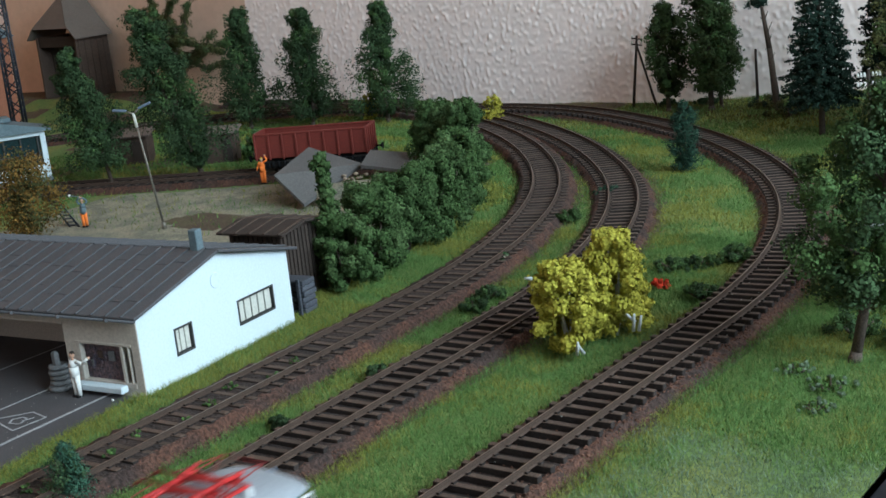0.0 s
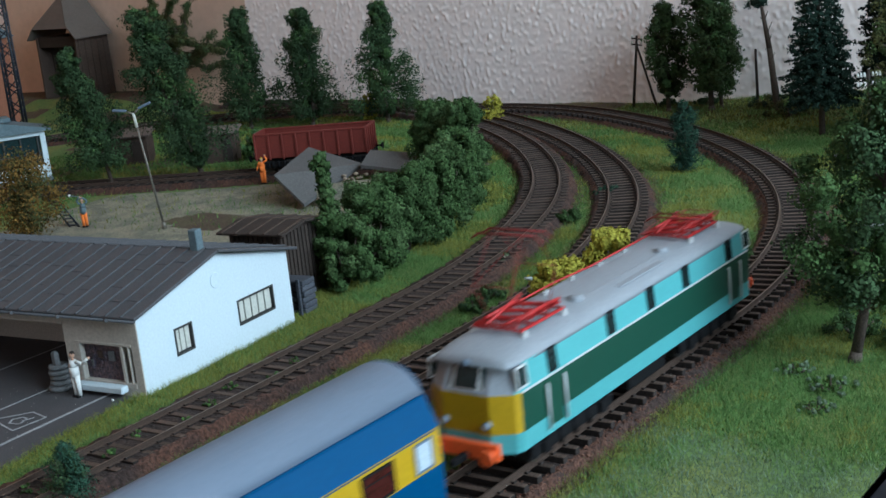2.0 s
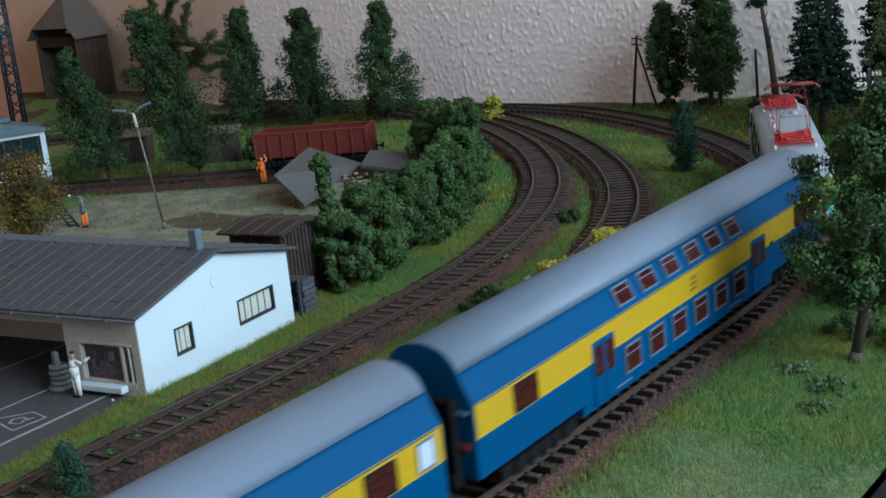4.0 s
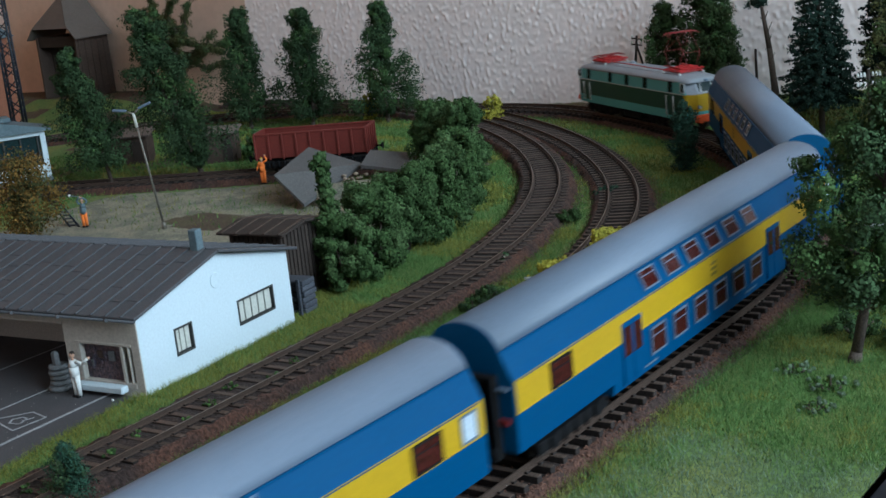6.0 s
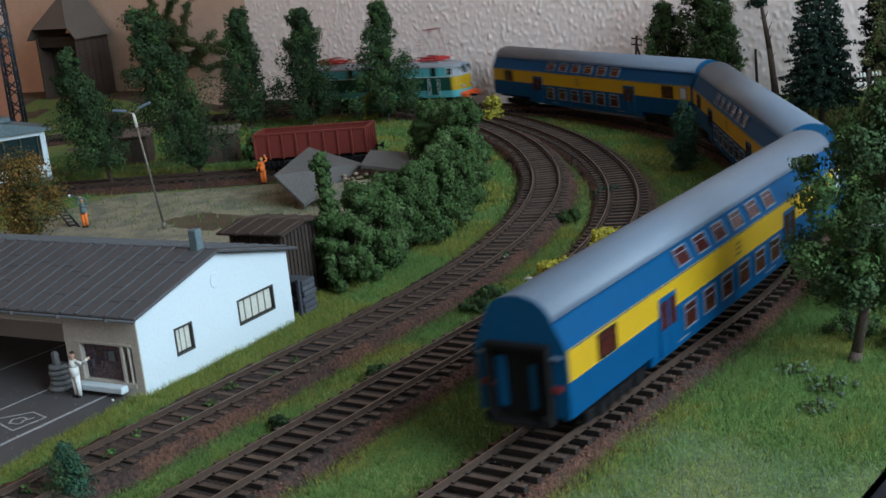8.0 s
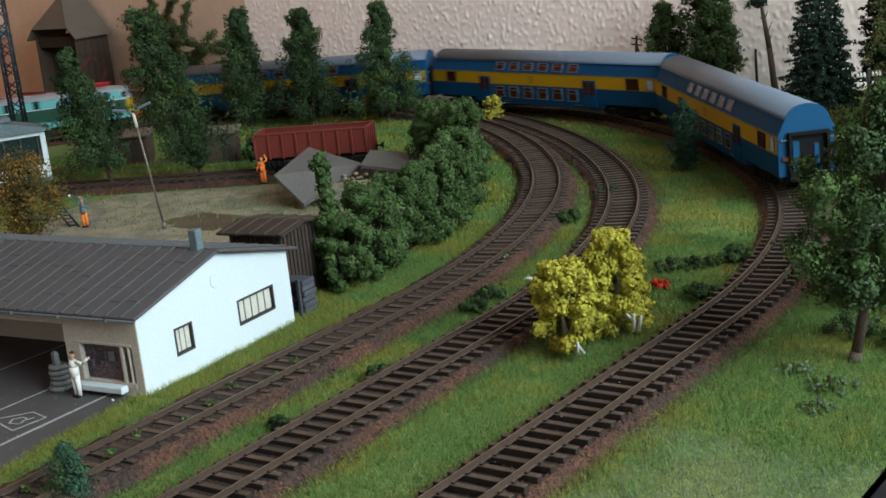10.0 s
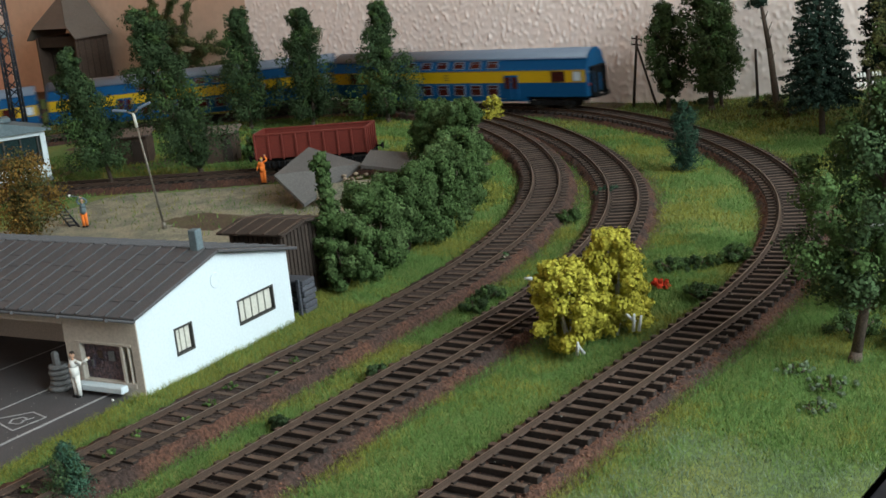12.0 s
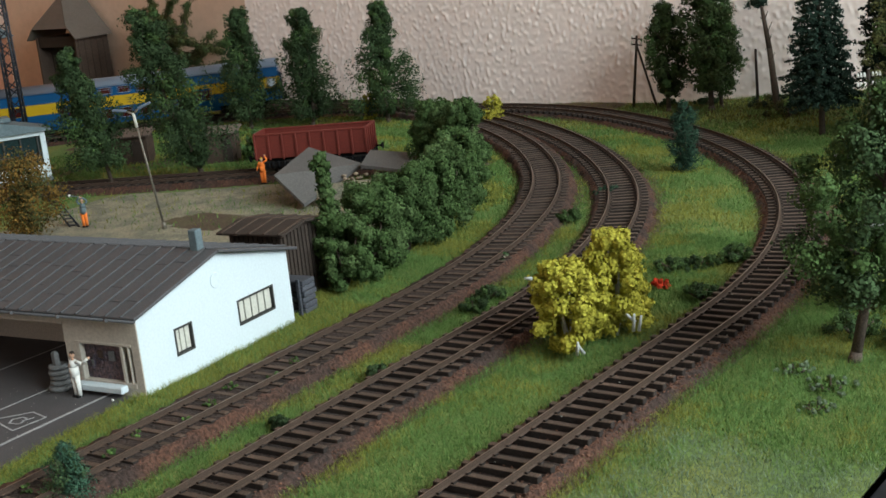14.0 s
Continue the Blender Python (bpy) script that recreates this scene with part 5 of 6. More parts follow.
def build_barn():
    """The brown barn against the wall: an open dark front under a half-hipped roof."""
    top = thing("wooden_barn", "dark brown barn with an open front and steep dull roof", "barn", pose(-1.2840, 0.9990, 0.0080))
    w, d, h = 0.072, 0.036, 0.0740
    bm = bmesh.new()
    for s in (-1, 1):
        a, b = sorted((s * w / 2, s * (w / 2 - 0.003)))
        box(bm, (a, -0.012, -0.002), (b, d, h), 0.0004)
    box(bm, (-w / 2 + 0.003, d - 0.002, -0.002), (w / 2 - 0.003, d, h), 0)
    part("wall", (bm, M_BARN), top, "dark brown boarded walls")
    bm = bmesh.new()
    box(bm, (-w / 2 + 0.003, -0.0105, h - 0.012), (w / 2 - 0.003, -0.0085, h), 0.0003)
    part("lintel", (bm, M_TIMBER), top)
    # A dark sheet paints the shade inside the open front.
    bm = bmesh.new()
    box(bm, (-w / 2 + 0.003, 0.006, -0.002), (w / 2 - 0.003, 0.008, h - 0.002), 0)
    back = part("door_boards", (bm, M_INNER_SHADE), top, "boards inside the open front, painted dark for shade")
    for k in range(8):
        bm = bmesh.new()
        x = -w / 2 + 0.006 + 0.0085 * k
        box(bm, (x - 0.0004, 0.0052, 0), (x + 0.0004, 0.0059, h - 0.003), 0)
        part("board_strip", (bm, M_BARN), back)
    for k in range(5):
        bm = bmesh.new()
        y = -0.008 + 0.0090 * k
        box(bm, (w / 2 + 0.0001, y - 0.0004, 0), (w / 2 + 0.0006, y + 0.0004, h - 0.001), 0)
        part("board_strip", (bm, M_BARN), top)
    reach, ridge = 0.044, h + 0.046
    for s in (-1, 1):
        bm = bmesh.new()
        f = bm.faces.new([bm.verts.new(v) for v in ((0, 0.006, ridge), (0, d + 0.001, ridge), (s * reach, d + 0.001, h - 0.003), (s * reach, -0.018, h - 0.003), (s * reach * 0.72, -0.018, h + 0.010))])
        r = bmesh.ops.extrude_face_region(bm, geom=[f])
        for v in r["geom"]:
            if isinstance(v, bmesh.types.BMVert):
                v.co.z += 0.0014
        bmesh.ops.recalc_face_normals(bm, faces=bm.faces[:])
        part("roof_slope", (bm, M_BARNROOF), top, "steep dull brown roof")
    bm = bmesh.new()
    f = bm.faces.new([bm.verts.new(v) for v in ((0, 0.0055, ridge), (-reach * 0.72, -0.0185, h + 0.010), (reach * 0.72, -0.0185, h + 0.010))])
    r = bmesh.ops.extrude_face_region(bm, geom=[f])
    for v in r["geom"]:
        if isinstance(v, bmesh.types.BMVert):
            v.co.y += 0.0012
    bmesh.ops.recalc_face_normals(bm, faces=bm.faces[:])
    part("half_hip", (bm, M_BARNROOF), top, "sloping front of the roof")


build_barn()


def build_hut(x, y, rz, w, d, h, label):
    top = thing("wooden_hut", label, "hut", pose(x, y, turf(x, y), 0, 0, rz), group="huts by the siding")
    bm = bmesh.new()
    box(bm, (-w / 2, -d / 2, -0.001), (w / 2, d / 2, h), 0.0003)
    part("wall", (bm, M_BARN), top)
    bm = bmesh.new()
    box(bm, (-w / 2 - 0.003, -d / 2 - 0.004, -0.0006), (w / 2 + 0.003, d / 2 + 0.003, 0.0008), 0.0003)
    part("roof", (bm, M_BARNROOF), top, "flat dull roof", pose(0, 0, h + 0.0016, 5, 0, 0))
    bm = bmesh.new()
    box(bm, (w * 0.08, -d / 2 - 0.0006, 0), (w * 0.38, -d / 2, h * 0.82), 0.0002)
    part("door", (bm, M_TIMBER), top)


build_hut(-0.8850, 0.7400, 35, 0.034, 0.024, 0.024, "brown wooden hut with a flat roof behind a tree")
build_hut(-0.7950, 0.7600, 35, 0.026, 0.022, 0.024, "brown wooden hut with a grey roof by the siding")


# ---- poles and dead tree by the wall ----
def telegraph_pole(x, y, height, label, strut, bars, lean=0.0):
    top = thing("telegraph_pole", label, "pole", pose(x, y, turf(x, y) - 0.001, 0, lean, 0))
    bm = bmesh.new()
    rod(bm, (0, 0, 0), (0, 0, height), 0.0014, 0.0011, 8)
    part("pole", (bm, M_TIMBER), top)
    if strut:
        bm = bmesh.new()
        rod(bm, (0.0240, 0.0005, 0), (0.0006, 0, height * 0.86), 0.0012, 0.0009, 8)
        part("strut", (bm, M_TIMBER), top)
    for k in range(bars):
        bm = bmesh.new()
        z = height - 0.0028 - 0.0052 * k
        box(bm, (-0.0052, -0.0006, z - 0.0006), (0.0052, 0.0006, z + 0.0006), 0.0001)
        bar = part("crossarm", (bm, M_TIMBER), top)
        for x2 in (-0.0045, 0.0045):
            bm = bmesh.new()
            rod(bm, (x2, 0, z), (x2, 0, z + 0.0028), 0.0007, 0.0005, 8)
            part("insulator", (bm, M_CURTAIN), bar)
    return top


telegraph_pole(-0.5511, 1.0200, 0.0640, "dark telegraph pole with a slanting strut", True, 2, 7)
telegraph_pole(-0.4245, 0.9930, 0.0470, "short dark wooden post by the dead tree", False, 0, 0)


def build_insulator_rack():
    x, y = -0.270, 0.800
    top = thing("insulator_rack", "wooden pole with two rows of white insulators among trees", "pole", pose(x, y, turf(x, y) - 0.001, 0, 0, 37))
    bm = bmesh.new()
    rod(bm, (0, 0, 0), (0, 0, 0.062), 0.0013, 0.0010, 8)
    part("pole", (bm, M_TIMBER), top)
    for k in range(2):
        bm = bmesh.new()
        z = 0.0520 + 0.0058 * k
        box(bm, (-0.0075, -0.0006, z - 0.0005), (0.0075, 0.0006, z + 0.0005), 0.0001)
        bar = part("crossarm", (bm, M_TIMBER), top)
        for i in range(6):
            bm = bmesh.new()
            xx = (-0.0068, -0.0047, -0.0026, 0.0026, 0.0047, 0.0068)[i]
            rod(bm, (xx, -0.0006, z), (xx, -0.0006, z + 0.0026), 0.0009, 0.0006, 8)
            part("insulator", (bm, M_FIG_WHITE), bar, "white insulator")


build_insulator_rack()


def build_dead_pine():
    x, y = -0.4035, 0.9820
    top = thing("dead_pine", "bare leaning pine trunk with a tuft at its top", "tree", pose(x, y, turf(x, y) - 0.002, 0, -5.5, 0))
    bm = bmesh.new()
    rod(bm, (0, 0, 0), (0, 0, 0.05), 0.0032, 0.0022, 9)
    rod(bm, (0, 0, 0.0498), (-0.002, 0, 0.084), 0.0022, 0.0014, 9)
    for z, a, l in ((0.040, 1, 0.008), (0.046, -1, 0.005), (0.055, 1, 0.007), (0.062, 1, 0.010), (0.070, -1, 0.006), (0.074, 1, 0.006)):
        rod(bm, (0, 0, z), (a * l * 0.6, -l * 0.3, z + l * 0.8), 0.0006, 0.0003, 5)
    part("trunk", (bm, M_BARK), top, "bare brown trunk with stubs")
    cs = [(-0.002 + 0.008 * RNG.normal() * 0.6, 0.006 * RNG.normal() * 0.6, 0.085 + 0.003 * RNG.random()) for k in range(14)]
    part("tuft", leaves("tuft", cs, [0.004] * 14, 60, 0.0016, [M_LEAF_CONIFER]), top, "dark needle tuft")


build_dead_pine()


def conifer(x, y, height, width, label, seed, z=None, mats=None, flakes=84):
    """A dark fir: drooping whorls of boughs."""
    rr = random.Random(seed)
    z = turf(x, y) if z is None else z
    top = thing("fir_tree", label, "tree", pose(x, y, z), group="firs")
    bm = bmesh.new()
    rod(bm, (0, 0, -0.002), (0, 0, height), height * 0.018, 0.0006, 8)
    part("trunk", (bm, M_BARK), top)
    cs, rs = [], []
    tiers = int(height / 0.0042)
    for k in range(tiers):
        f = 0.20 + 0.80 * k / tiers
        reach = width * (1 - f) ** 0.85 * rr.uniform(0.82, 1.1) + 0.002
        n = max(5, int(13 * (1 - f)) + 5)
        for i in range(n):
            a = i * 2 * math.pi / n + rr.uniform(-0.3, 0.3)
            rl = reach * rr.uniform(0.7, 1.08)
            for q in range(max(1, int(rl / 0.0050))):
                dd = rl - q * 0.0050
                cs.append((math.cos(a) * dd, math.sin(a) * dd, height * f - dd * 0.22))
                rs.append(0.0030 + 0.0008 * rr.random())
    part("needle_crown", leaves("needle_crown", cs, rs, flakes // 3, 0.0017, mats or [M_LEAF_CONIFER], flat=0.45), top, "layered dark needle boughs")
    return top


def broad_tree(name, x, y, height, width, trunk_h, label, seed, mats, clumps=70, count=75, size=0.0019, z=None, bark=None, group="", lean=(0, 0), lobe=0.30, cut=None):
    """A broad tree: a bare trunk with limbs, lobed clumps above."""
    rr = random.Random(seed)
    z = turf(x, y) if z is None else z
    top = thing(name, label, "tree", pose(x, y, z), group=group)
    bm = bmesh.new()
    limbs(bm, (0, 0, -0.002), (lean[0], lean[1], height * 0.92), height * 0.022, 12, width * 0.8, seed=seed)
    part("trunk", (bm, bark or M_BARK), top, "slender trunk with limbs")
    cs, rs, pk = [], [], []
    for i in range(clumps):
        f = (i + 0.5) / clumps
        zz = trunk_h + (height - trunk_h) * (f + rr.uniform(-0.02, 0.02))
        prof = math.sin(math.pi * min(1, 0.13 + 0.85 * f)) ** 0.6 * (0.8 + 0.4 * noise.noise(Vector((f * 6, seed, 1))))
        a = i * 2.39996 + rr.uniform(-0.5, 0.5)
        d = width * prof * rr.uniform(0.2, 1.0)
        cs.append((math.cos(a) * d + lean[0] * f, math.sin(a) * d + lean[1] * f, zz))
        rs.append(width * lobe * rr.uniform(0.7, 1.15))
        pk.append(rr.choice(range(len(mats))))
    part("crown", leaves("crown", cs, rs, count, size, mats, pk), top, "lobed leafy crown")
    return top


def gnarled_tree(x, y, height, width, label, seed):
    """A forked trunk whose thick twisting branches carry moss-like foliage."""
    rr = random.Random(seed)
    top = thing("gnarled_tree", label, "tree", pose(x, y, turf(x, y)))
    bm = bmesh.new()
    rod(bm, (0, 0, -0.002), (0.001, 0, height * 0.30), 0.0060, 0.0042, 9)
    rod(bm, (0.001, 0, height * 0.295), (0.004, 0, height * 0.62), 0.0042, 0.0024, 9)
    cs, rs = [], []
    for k in range(24):
        a = k * 2.39996
        p = Vector((0.001, 0, height * (0.26 + 0.016 * k)))
        heading = Vector((math.cos(a), 0.45 * math.sin(a), rr.uniform(-0.2, 1.0))).normalized()
        r = 0.0036
        for q in range(7):
            heading = (heading + Vector((rr.uniform(-0.6, 0.6), rr.uniform(-0.4, 0.4), rr.uniform(-0.45, 0.55)))).normalized()
            nxt = p + heading * (width * 0.20)
            nxt.y = min(nxt.y, 0.034)
            rod(bm, p, nxt, r, r * 0.78, 7)
            for m in range(4):
                if q > 0 and rr.random() < 0.86:
                    c = p.lerp(nxt, m / 4) + Vector((rr.uniform(-1, 1), rr.uniform(-1, 0.6), rr.uniform(-0.6, 1))) * 0.0026
                    cs.append(c[:])
                    rs.append(rr.uniform(0.0030, 0.0056))
            p, r = nxt, r * 0.78
    part("trunk", (bm, M_BARK), top, "forked trunk with thick twisting branches")
    part("crown", leaves("crown", cs, rs, 120, 0.0014, [M_LEAF_OLIVE, M_LEAF_WALL], [rr.choice([0, 0, 1]) for c in cs]), top, "mossy olive foliage along the branches")
    return top


# ---- trees ----
poplar(-0.7600, 0.9380, 0.1080, 0.0350, "tall slender dark green tree in front of the far track", 1)
poplar(-0.8300, 0.9120, 0.1080, 0.0320, "tall slender dark green tree with thin gaps", 2)
poplar(-0.8960, 0.8980, 0.1130, 0.0340, "tall slender dark green tree near the far track", 3)
poplar(-0.7530, 0.6970, 0.1300, 0.0320, "tall slender tree leaning beside the siding", 4, taper=0.72, clumps=150, lean=(-0.026, -0.019))
poplar(-0.8105, 0.6550, 0.1070, 0.0310, "slender dark tree on a thin leaning trunk by the siding", 5, low=0.18, lean=(-0.017, -0.013))
poplar(-0.3825, 0.7742, 0.0450, 0.0135, "small blue green cypress on the grass", 6, mats=[M_LEAF_BLUE, M_LEAF_BLUE], low=0.02, clumps=60, count=200, flake=0.0009, group="small cypresses")
poplar(-0.3551, 0.2480, 0.0200, 0.0085, "small dark cypress at the near edge of the track", 7, mats=[M_LEAF_BLUE, M_LEAF_DARK], low=0.02, clumps=50, count=200, flake=0.0006, group="small cypresses")
gnarled_tree(-1.0960, 0.9980, 0.150, 0.050, "gnarled olive green tree with twisted mossy branches", 8)
broad_tree("autumn_tree", -0.7080, 0.5000, 0.0560, 0.0300, 0.010, "low bushy tree with brown autumn foliage", 9, [M_LEAF_AUTUMN, M_LEAF_AUTUMN, M_LEAF_OLIVE], clumps=80, count=150, size=0.0013)
broad_tree("broadleaf_tree", -0.5035, 0.9930, 0.0880, 0.0225, 0.016, "dark green broadleaf tree by the wall", 10, [M_LEAF_WALL, M_LEAF_WALL, M_LEAF_MID], clumps=85, count=220, size=0.0015, group="trees by the wall", lobe=0.23)
broad_tree("broadleaf_tree", -0.4610, 0.9850, 0.1100, 0.0310, 0.016, "large dark green broadleaf tree by the wall", 11, [M_LEAF_WALL, M_LEAF_WALL, M_LEAF_MID], clumps=110, count=230, size=0.0016, group="trees by the wall", lobe=0.22)
broad_tree("broadleaf_tree", -0.4600, 1.0020, 0.0790, 0.0210, 0.018, "dark green broadleaf tree behind a larger one", 12, [M_LEAF_WALL], clumps=90, count=170, size=0.0016, group="trees by the wall")
conifer(-0.3360, 0.8960, 0.134, 0.033, "tall dark fir on the rise", 13)
conifer(-0.3000, 0.9500, 0.160, 0.036, "tall dark fir at the back corner", 14)
conifer(-0.2700, 0.9000, 0.150, 0.036, "dark fir standing behind a broadleaf tree", 15)
conifer(-0.2250, 0.8600, 0.140, 0.036, "dark fir near the edge of the layout", 30)
broad_tree("olive_tree", -0.2600, 0.8150, 0.110, 0.020, 0.035, "thin olive green tree among the firs", 16, [M_LEAF_OLIVE, M_LEAF_WALL], clumps=50, count=110, size=0.0013, lobe=0.22)
edge_tree = broad_tree("birch_tree", -0.1640, 0.4620, 0.1030, 0.0310, 0.026, "fresh green tree on a slender trunk at the layout's edge", 17, [M_LEAF_MID, M_LEAF_DARK, M_LEAF_MID, M_LEAF_DARK], clumps=64, count=520, size=0.0013, lean=(0.015, 0.010), lobe=0.23)
broad_tree("birch_tree", -0.1700, 0.5450, 0.0800, 0.0210, 0.012, "smaller green tree close to the curve", 18, [M_LEAF_MID, M_LEAF_DARK], clumps=60, count=420, size=0.0013, lobe=0.25)
broad_tree("birch_tree", -0.1400, 0.5300, 0.0900, 0.0280, 0.010, "green bushy tree behind the slender one", 19, [M_LEAF_MID, M_LEAF_DARK], clumps=60, count=420, size=0.0013, lobe=0.25)

for z, dx, dy, dz in ((0.030, -0.007, -0.006, 0.003), (0.033, 0.006, 0.004, 0.002), (0.027, 0.008, 0.005, 0.0005), (0.078, -0.004, -0.006, 0.002), (0.052, 0.014, 0.003, 0.001)):
    bm = bmesh.new()
    rod(bm, (0.001, 0.001, z), (0.001 + dx, 0.001 + dy, z + dz), 0.0008, 0.0006, 7)
    part("twig", (bm, M_BARK_PALE), edge_tree, "pale bare twig end")

# shrubs
for k, (x, y, r, h, lab) in enumerate((
        (-0.4330, 0.4860, 0.0190, 0.0360, "grey green shrub beside the slatted shed"),
        (-0.4360, 0.5130, 0.0220, 0.0440, "dense grey green shrub along the inner track"),
        (-0.4420, 0.5480, 0.0220, 0.0440, "dense green shrub along the inner track"),
        (-0.4520, 0.5850, 0.0220, 0.0420, "dense green shrub along the inner track"),
        (-0.4650, 0.6220, 0.0220, 0.0420, "dense green shrub where the track curves"),
        (-0.4850, 0.6600, 0.0210, 0.0460, "dense green shrub where the track curves"),
        (-0.5050, 0.6980, 0.0200, 0.0580, "tall green shrub inside the curve"),
        (-0.5400, 0.7150, 0.0220, 0.0520, "tall green shrub inside the curve"),
        (-0.5650, 0.7500, 0.0200, 0.0480, "green shrub inside the curve"))):
    shrub("shrub", x, y, r * 1.06, h * 1.10, lab, 20 + k, [M_LEAF_MID, M_LEAF_SAGE, M_LEAF_MID, M_LEAF_MID], clumps=72, count=430, size=0.0011, group="shrubs along the inner track", lobe=0.21)
poplar(-0.4440, 0.4900, 0.0660, 0.0110, "slender green cypress rising from the shrubs", 40, mats=[M_LEAF_MID, M_LEAF_SAGE], low=0.1, clumps=50, group="small cypresses")
yellow_near = shrub("yellow_shrub", -0.2715, 0.4370, 0.0165, 0.0400, "bright yellow shrub between two tracks", 51, [M_LEAF_YELLOW], clumps=84, count=380, size=0.0013, group="yellow shrubs", stem=M_BARK_PALE, lobe=0.23)
yellow_tall = shrub("yellow_shrub", -0.2640, 0.4600, 0.0175, 0.0460, "tall bright yellow shrub between two tracks", 52, [M_LEAF_YELLOW], clumps=84, count=380, size=0.0013, group="yellow shrubs", stem=M_BARK_PALE, lobe=0.23)
for bush, twigs in ((yellow_near, ((0.010, -0.013, 0.004, 0.002, -0.002, 0.006), (0.012, -0.011, 0.004, -0.001, -0.003, 0.005), (-0.010, -0.010, 0.033, -0.0025, -0.002, 0.0005))),
                    (yellow_tall, ((0.014, -0.010, 0.006, 0.002, -0.002, 0.008), (0.016, -0.009, 0.006, 0.002, -0.001, 0.007), (0.015, -0.010, 0.010, -0.002, -0.003, 0.004)))):
    for tx, ty, tz, dx, dy, dz in twigs:
        bm = bmesh.new()
        rod(bm, (tx, ty, tz), (tx + dx, ty + dy, tz + dz), 0.0008, 0.0005, 7)
        part("twig", (bm, M_BARK_PALE), bush, "pale bare twig end")
shrub("yellow_shrub", -0.6480, 0.9450, 0.0110, 0.0230, "small yellow shrub by the far track", 53, [M_LEAF_YELLOW], clumps=30, count=60, size=0.0019, group="yellow shrubs", lobe=0.3)
shrub("yellow_shrub", -0.7900, 0.9480, 0.0090, 0.0270, "small yellow shrub half hidden by a tall tree", 54, [M_LEAF_YELLOW], clumps=24, count=60, size=0.0019, group="yellow shrubs", lobe=0.3)
shrub("pale_shrub", -0.7600, 0.7620, 0.0110, 0.0260, "pale green twiggy shrub beside the wagon", 55, [M_LEAF_LIGHT, M_LEAF_MID], clumps=30, count=60, lobe=0.3)
for k, (x, y, r, h, mats, lab) in enumerate((
        (-0.2850, 0.5560, 0.0110, 0.0055, [M_LEAF_DARK, M_LEAF_MID], "low dark green hedge plant on the grass"),
        (-0.2740, 0.5660, 0.0110, 0.0055, [M_LEAF_DARK, M_LEAF_MID], "low dark green hedge plant on the grass"),
        (-0.2630, 0.5800, 0.0090, 0.0075, [M_LEAF_DARK, M_LEAF_MID], "low dark green hedge plant on the grass"),
        (-0.2530, 0.5200, 0.0140, 0.0050, [M_LEAF_DARK, M_LEAF_MID], "flat dark green groundcover beside the outer track"),
        (-0.3440, 0.4720, 0.0090, 0.0050, [M_LEAF_DARK, M_LEAF_MID], "low dark green cushion between two tracks"),
        (-0.3490, 0.4920, 0.0090, 0.0050, [M_LEAF_DARK, M_LEAF_MID], "low dark green cushion between two tracks"),
        (-0.3300, 0.3820, 0.0050, 0.0040, [M_LEAF_DARK], "little dark tuft between two tracks"),
        (-0.3320, 0.3260, 0.0050, 0.0040, [M_LEAF_DARK], "little dark tuft on the ballast"),
        (-0.3900, 0.6350, 0.0080, 0.0060, [M_LEAF_MID], "low green tuft between the curves"),
        (-0.4050, 0.8200, 0.0110, 0.0050, [M_LEAF_BLUE], "low bluish tuft beside the far curve"),
        (-0.4000, 0.7000, 0.0110, 0.0050, [M_LEAF_BLUE], "low bluish tuft inside the outer curve"),
        (-0.4150, 0.9880, 0.0160, 0.0100, [M_LEAF_CONIFER, M_LEAF_OLIVE], "dark brown brushwood at the foot of the dead pine"),
        (-0.3850, 0.9560, 0.0200, 0.0110, [M_LEAF_CONIFER, M_LEAF_OLIVE], "dark brushwood on the bank"),
        (-0.4800, 1.0180, 0.0140, 0.0060, [M_LEAF_DARK], "dark ground plants under the trees"),
        (-0.5200, 1.0250, 0.0100, 0.0060, [M_LEAF_DARK], "dark ground plants under the trees"),
        (-0.1800, 0.4450, 0.0090, 0.0026, [M_GRASS, M_GRASS_P], "pale green tuft on the meadow"),
        (-0.1620, 0.4320, 0.0110, 0.0028, [M_GRASS, M_GRASS_P], "pale green tuft on the meadow"),
        (-0.1600, 0.4120, 0.0080, 0.0024, [M_GRASS, M_GRASS_P], "pale green tuft on the meadow"),
        (-0.1730, 0.4900, 0.0140, 0.0080, [M_LEAF_MID, M_LEAF_DARK], "green undergrowth below the slender tree"),
        (-0.1500, 0.4850, 0.0160, 0.0090, [M_LEAF_MID], "green undergrowth below the slender tree"),
        (-0.1830, 0.5250, 0.0120, 0.0100, [M_LEAF_MID, M_LEAF_OLIVE], "green undergrowth beside the curve"))):
    shrub("low_plant", x, y, r, h, lab, 60 + k, mats, clumps=26, count=130, size=0.0008, category="plant", group="low plants", lobe=0.5)
for k in range(9):
    wx, wy, wh = track_at("inner", -0.215 + 0.017 * k)
    wo = (-0.004, 0.005, 0.001)[k % 3]
    shrub("low_plant", wx + wo, wy, 0.0034, 0.0022, "thin green weeds growing between the rails", 120 + k, [M_GRASS, M_LEAF_MID], clumps=7, count=40, size=0.0007, category="plant", group="weeds in the track", lobe=0.5, z=-0.0028)
shrub("white_flower_clump", -0.3760, 0.5450, 0.0055, 0.0045, "clump of tiny white flowers by the track", 90, [M_FLOWER_W, M_LEAF_LIGHT], clumps=12, count=50, size=0.0010, category="flowers", lobe=0.5)
shrub("red_flower_clump", -0.2764, 0.5252, 0.0050, 0.0040, "clump of bright red flowers on the grass", 91, [M_FLOWER], clumps=12, count=40, size=0.0012, category="flowers", group="red flowers", lobe=0.5)
